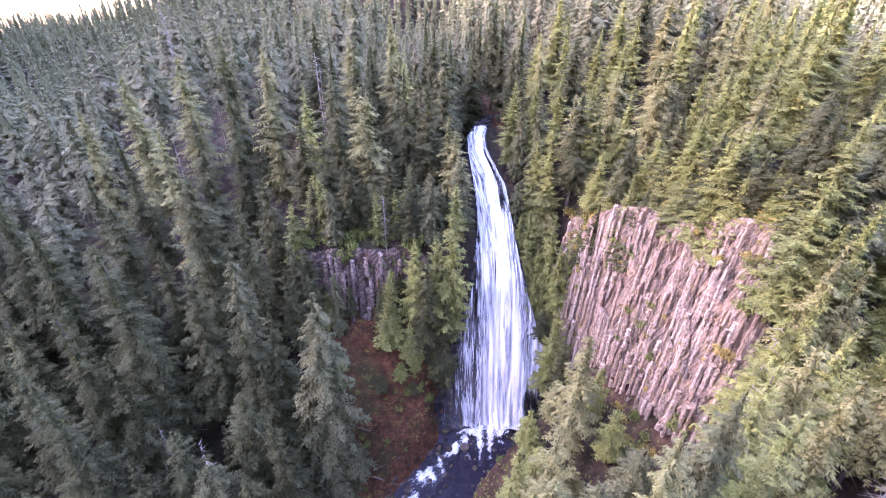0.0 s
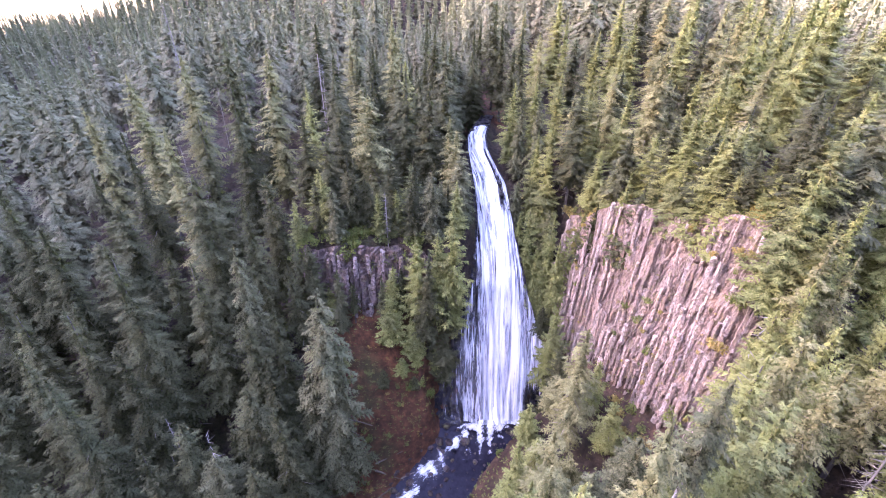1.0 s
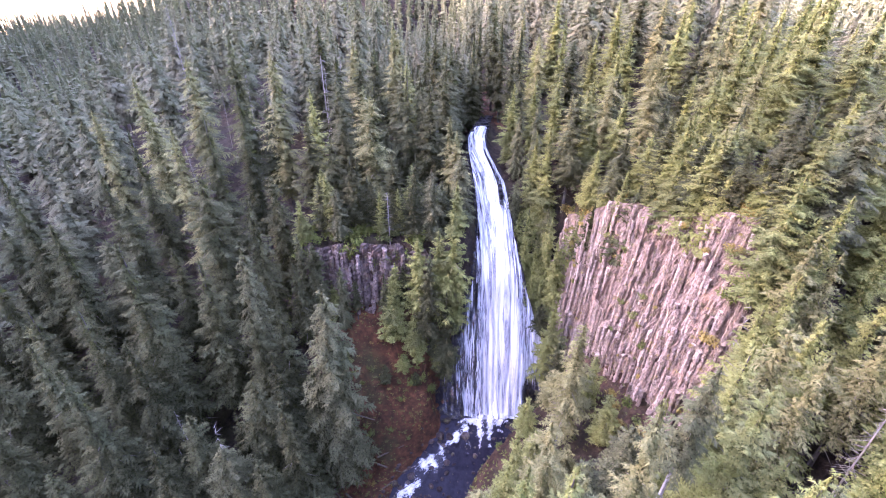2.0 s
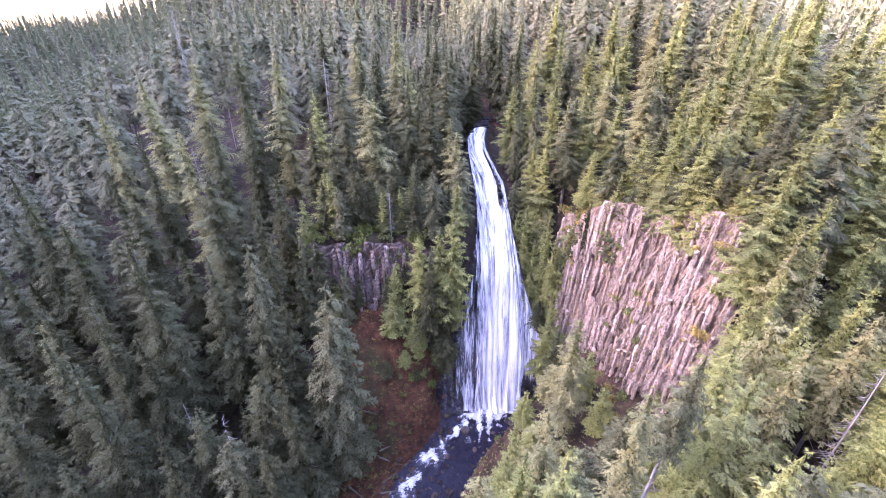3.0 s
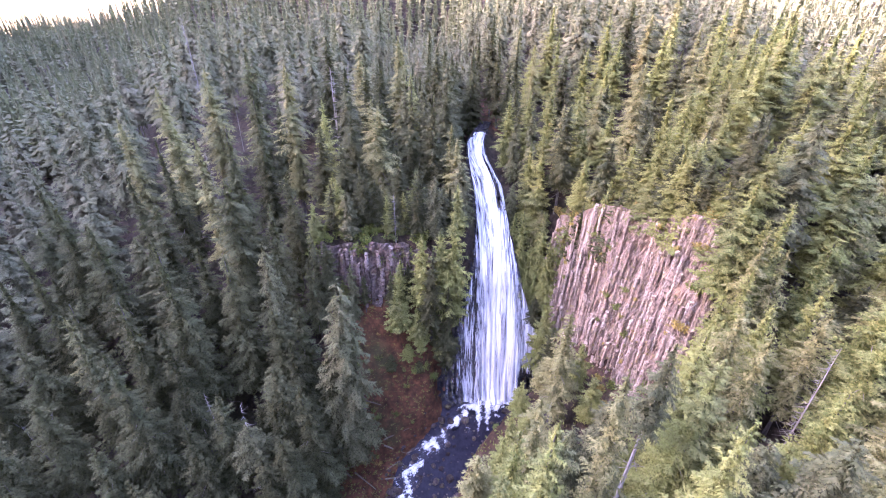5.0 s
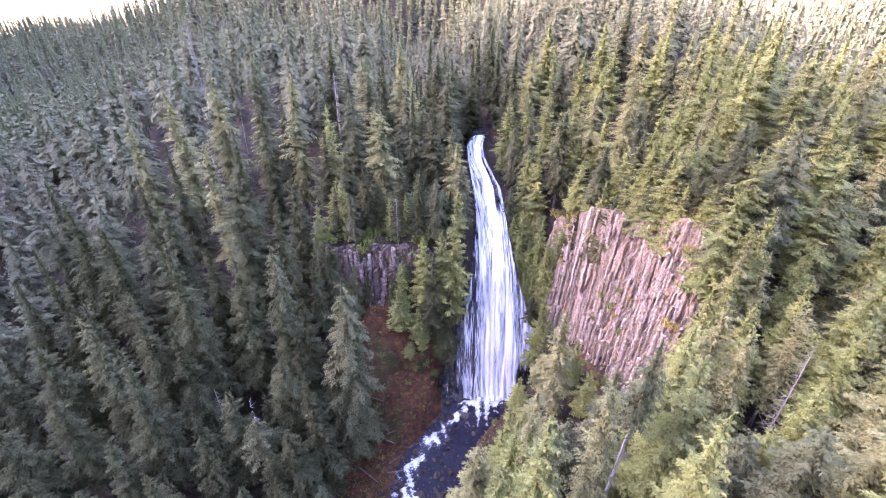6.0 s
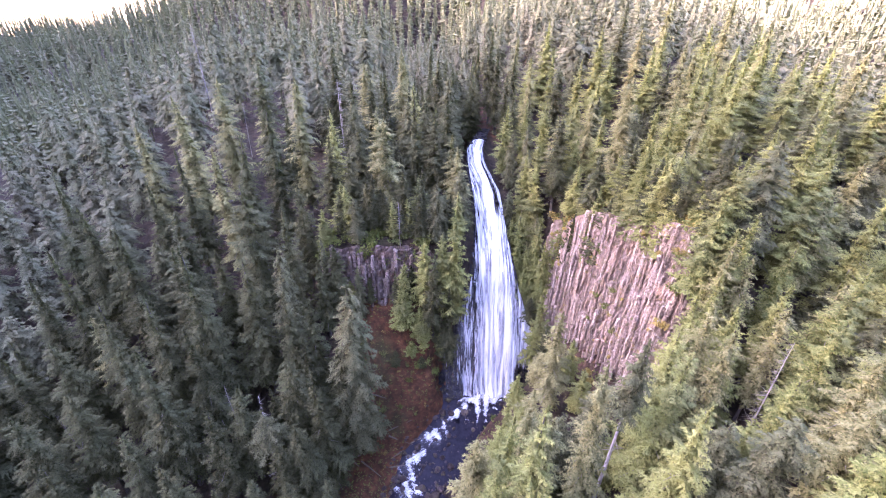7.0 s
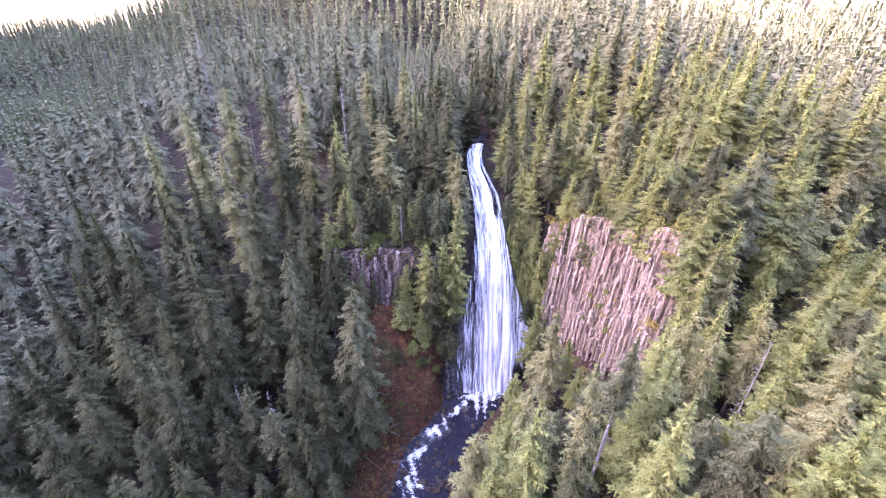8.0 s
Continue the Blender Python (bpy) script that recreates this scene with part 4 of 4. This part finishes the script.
# ---- fallen logs ----
def log(x, y, length, turn, slope, radius=0.22, seed=1):
    rng = np.random.RandomState(seed)
    pts, faces = trunk_shape(rng, length, radius, 8, 6, 0.03, 0.07)
    thing = tagged(new("fallen_log"), "weathered brown fallen log lying on the slope", "log", "fallen logs")
    ob = link_mesh("stem", pts, faces, LOG_WOOD, thing, True)
    a = Vector((math.cos(radians(turn)), math.sin(radians(turn)), 0))
    e = Vector((x, y, 0)) + a * length
    foot = Vector(spot(x, y, land(x, y)))
    way = (Vector(spot(e.x, e.y, land(e.x, e.y))) - foot).normalized()
    thing.matrix_basis = Matrix.Translation(foot + Vector((0, 0, radius * 0.8))) @ way.to_track_quat("Z", "Y").to_matrix().to_4x4()
    return thing


lr = np.random.RandomState(88)
for k in range(10):
    x, y = lr.uniform(-20, -6), lr.uniform(32.0, 41.0)
    log(x, y, lr.uniform(2.5, 5.5), lr.choice((185, 205, 215, 340, 355, 10)) + lr.uniform(-8, 8), 0, lr.uniform(0.05, 0.11), 600 + k)
for k in range(4):
    log(lr.uniform(14, 30), lr.uniform(8, 16), lr.uniform(6, 10), lr.uniform(0, 360), 0, 0.25, 640 + k)


# ---- shrubs and ground plants ----
def shrub_shape(rng, mat, clumps=170):
    pts, tris = [], []
    lobes = [np.array((rng.uniform(-0.7, 0.7), rng.uniform(-0.7, 0.7), rng.uniform(0.1, 0.75))) for _ in range(6)]
    for _ in range(clumps):
        d = rng.normal(size=3)
        d = d / np.linalg.norm(d) * rng.uniform(0.2, 0.5)
        p = lobes[rng.randint(6)] * rng.uniform(0.7, 1.1) + d
        for _ in range(2):
            a, b = rng.normal(size=3) * 0.12, rng.normal(size=3) * 0.12
            k = len(pts)
            pts.extend((p, p + a, p + b))
            tris.append((k, k + 1, k + 2))
    me_ob = link_mesh("shrub", np.array(pts), np.array(tris), mat)
    me = me_ob.data
    bpy.data.objects.remove(me_ob)
    return me


sr = np.random.RandomState(77)
green = [shrub_shape(sr, LEAVES) for _ in range(3)]
gold = [shrub_shape(sr, GOLD) for _ in range(2)]


def shrub(x, y, size, autumn=False, up=0.0):
    me = (gold if autumn else green)[sr.randint(2)]
    label = "yellow autumn shrub on the rocks" if autumn else "bright green leafy shrub on the ledge"
    ob = tagged(new("shrub", me), label, "shrub", "shrubs on the ledges")
    ob.matrix_basis = pose(*spot(x, y, float(land(x, y)) + up - 0.1 * size), 0, 0, sr.uniform(0, 360)) @ Matrix.Diagonal((size, size, size * sr.uniform(0.8, 1.3), 1))


for _ in range(46):                                   # along the rim of the low cliff
    x = sr.uniform(-34, 1.0)
    shrub(x, LIP_Y + sr.uniform(0.6, 4.6), sr.uniform(1.0, 2.3))
for _ in range(22):                                   # rim of the big cliff
    f = sr.uniform(0, 1)
    x, y = CLIFF_A[0] + (CLIFF_C[0] - CLIFF_A[0]) * f, CLIFF_A[1] + (CLIFF_C[1] - CLIFF_A[1]) * f
    o = sr.uniform(5.2, 8.0)
    shrub(x + o * 0.9, y + o * 0.42, sr.uniform(0.5, 1.3), sr.uniform() < 0.25)
for _ in range(36):                                   # foot of the big cliff
    f = sr.uniform(0, 1)
    x, y = CLIFF_A[0] + (CLIFF_C[0] - CLIFF_A[0]) * f, CLIFF_A[1] + (CLIFF_C[1] - CLIFF_A[1]) * f
    o = sr.uniform(-6.0, -2.2)
    shrub(x + o * 0.9, y + o * 0.42, sr.uniform(0.6, 1.6), sr.uniform() < 0.4)
for _ in range(50):                                   # ledges of the big cliff
    f, h = sr.uniform(0.1, 1), sr.uniform(0.1, 0.95)
    x, y = CLIFF_A[0] + (CLIFF_C[0] - CLIFF_A[0]) * f, CLIFF_A[1] + (CLIFF_C[1] - CLIFF_A[1]) * f
    o = -1.7 + 4.6 * h
    z0, z1 = float(land(x - 1.8, y - 0.9)), float(land(x + 5.7, y + 2.7))
    shrub(x + o * 0.9, y + o * 0.42, sr.uniform(0.25, 0.85), sr.uniform() < 0.5, z0 + (z1 - z0) * h - float(land(x + o * 0.9, y + o * 0.42)))
for _ in range(26):                                   # bank beside the fall
    x, y = sr.uniform(-8, 4), sr.uniform(42.5, 48.5)
    if x < float(bed_x(y)) - float(bed_half(y)) - 0.3:
        shrub(x, y, sr.uniform(0.7, 1.7))
for _ in range(18):                                   # right bank of the stream
    x, y = sr.uniform(6, 24), sr.uniform(28, 40)
    if x > float(bed_x(y)) + float(bed_half(y)) + 0.5:
        shrub(x, y, sr.uniform(0.6, 1.6))
for _ in range(14):                                   # worn end of the big cliff
    f, h = sr.uniform(0.84, 1.06), sr.uniform(0.1, 1.0)
    x, y = CLIFF_A[0] + (CLIFF_C[0] - CLIFF_A[0]) * f, CLIFF_A[1] + (CLIFF_C[1] - CLIFF_A[1]) * f
    o = -1.8 + 4.6 * h
    z0, z1 = float(land(x - 1.8, y - 0.9)), float(land(x + 5.7, y + 2.7))
    shrub(x + o * 0.9, y + o * 0.42, sr.uniform(0.6, 1.4), sr.uniform() < 0.2, z0 + (z1 - z0) * h - float(land(x + o * 0.9, y + o * 0.42)))
for _ in range(34):                                   # hanging over its rim
    f = sr.uniform(0, 1.03)
    x, y = CLIFF_A[0] + (CLIFF_C[0] - CLIFF_A[0]) * f, CLIFF_A[1] + (CLIFF_C[1] - CLIFF_A[1]) * f
    o = sr.uniform(4.0, 6.2)
    shrub(x + o * 0.9, y + o * 0.42, sr.uniform(0.8, 1.8), sr.uniform() < 0.25, sr.uniform(-0.6, 0.2))
for _ in range(48):                                   # on the scree
    x, y = sr.uniform(-24, -1), sr.uniform(33, 47)
    if x < float(bed_x(y)) - float(bed_half(y)) - 1:
        shrub(x, y, sr.uniform(0.35, 1.2), sr.uniform() < 0.3)
def thicket(name, label, places, shapes):
    """Many small plants joined into one mesh."""
    vs, fs, base = [], [], 0
    for x, y, z, size in places:
        me = shapes[sr.randint(len(shapes))]
        v = np.empty(len(me.vertices) * 3, np.float32)
        me.vertices.foreach_get("co", v)
        a = sr.uniform(0, 6.28)
        v = v.reshape(-1, 3)[:240] * size
        vs.append(np.stack([v[:, 0] * math.cos(a) - v[:, 1] * math.sin(a), v[:, 0] * math.sin(a) + v[:, 1] * math.cos(a), v[:, 2]], -1) + spot(x, y, z))
        fs.append(np.arange(240).reshape(-1, 3) + base)
        base += 240
    tagged(link_mesh(name, np.concatenate(vs), np.concatenate(fs), shapes[0].materials[0]), label, "plants", kind="stuff")


ledges, slope_green, slope_gold = [], [], []
for _ in range(130):
    f, h = sr.uniform(0.02, 0.95), sr.uniform(0.05, 0.98)
    x, y = CLIFF_A[0] + (CLIFF_C[0] - CLIFF_A[0]) * f, CLIFF_A[1] + (CLIFF_C[1] - CLIFF_A[1]) * f
    o = -1.6 + 4.6 * h
    z0, z1 = float(land(x - 1.8, y - 0.9)), float(land(x + 5.7, y + 2.7))
    ledges.append((x + o * 0.9, y + o * 0.42, z0 + (z1 - z0) * h, sr.uniform(0.2, 0.5)))
for _ in range(260):
    x, y = sr.uniform(-24, -1), sr.uniform(31, 47.5)
    if x < float(bed_x(y)) - float(bed_half(y)) - 1:
        (slope_gold if sr.uniform() < 0.45 else slope_green).append((x, y, float(land(x, y)) - 0.05, sr.uniform(0.2, 0.6)))
thicket("ledge_plants", "small yellowed plants in the cracks of the cliff", ledges, gold)
thicket("slope_plants", "low green plants scattered over the rusty scree", slope_green, green)
thicket("dry_plants", "low yellow-brown plants scattered over the rusty scree", slope_gold, gold)
tuft_v, tuft_f = [], []
for _ in range(9000):
    x, y = sr.uniform(-28, 40), sr.uniform(4, 50)
    d = abs(x - float(bed_x(y))) - float(bed_half(y))
    if d < 0.8:
        continue
    z = float(land(x, y))
    for _ in range(3):
        a, ln = sr.uniform(0, 6.28), sr.uniform(0.15, 0.5)
        k = len(tuft_v)
        o = np.array((math.cos(a), math.sin(a), 0))
        p = np.array(spot(x, y, z))
        tuft_v.extend((p + o * 0.05, p - np.array((o[1], -o[0], 0)) * 0.16 + (0, 0, 0.08), p + o * ln + (0, 0, ln * sr.uniform(0.2, 0.9))))
        tuft_f.append((k, k + 1, k + 2))
tagged(link_mesh("undergrowth", np.array(tuft_v), np.array(tuft_f), LEAVES), "low ferns and moss tufts on the forest floor", "undergrowth", kind="stuff")
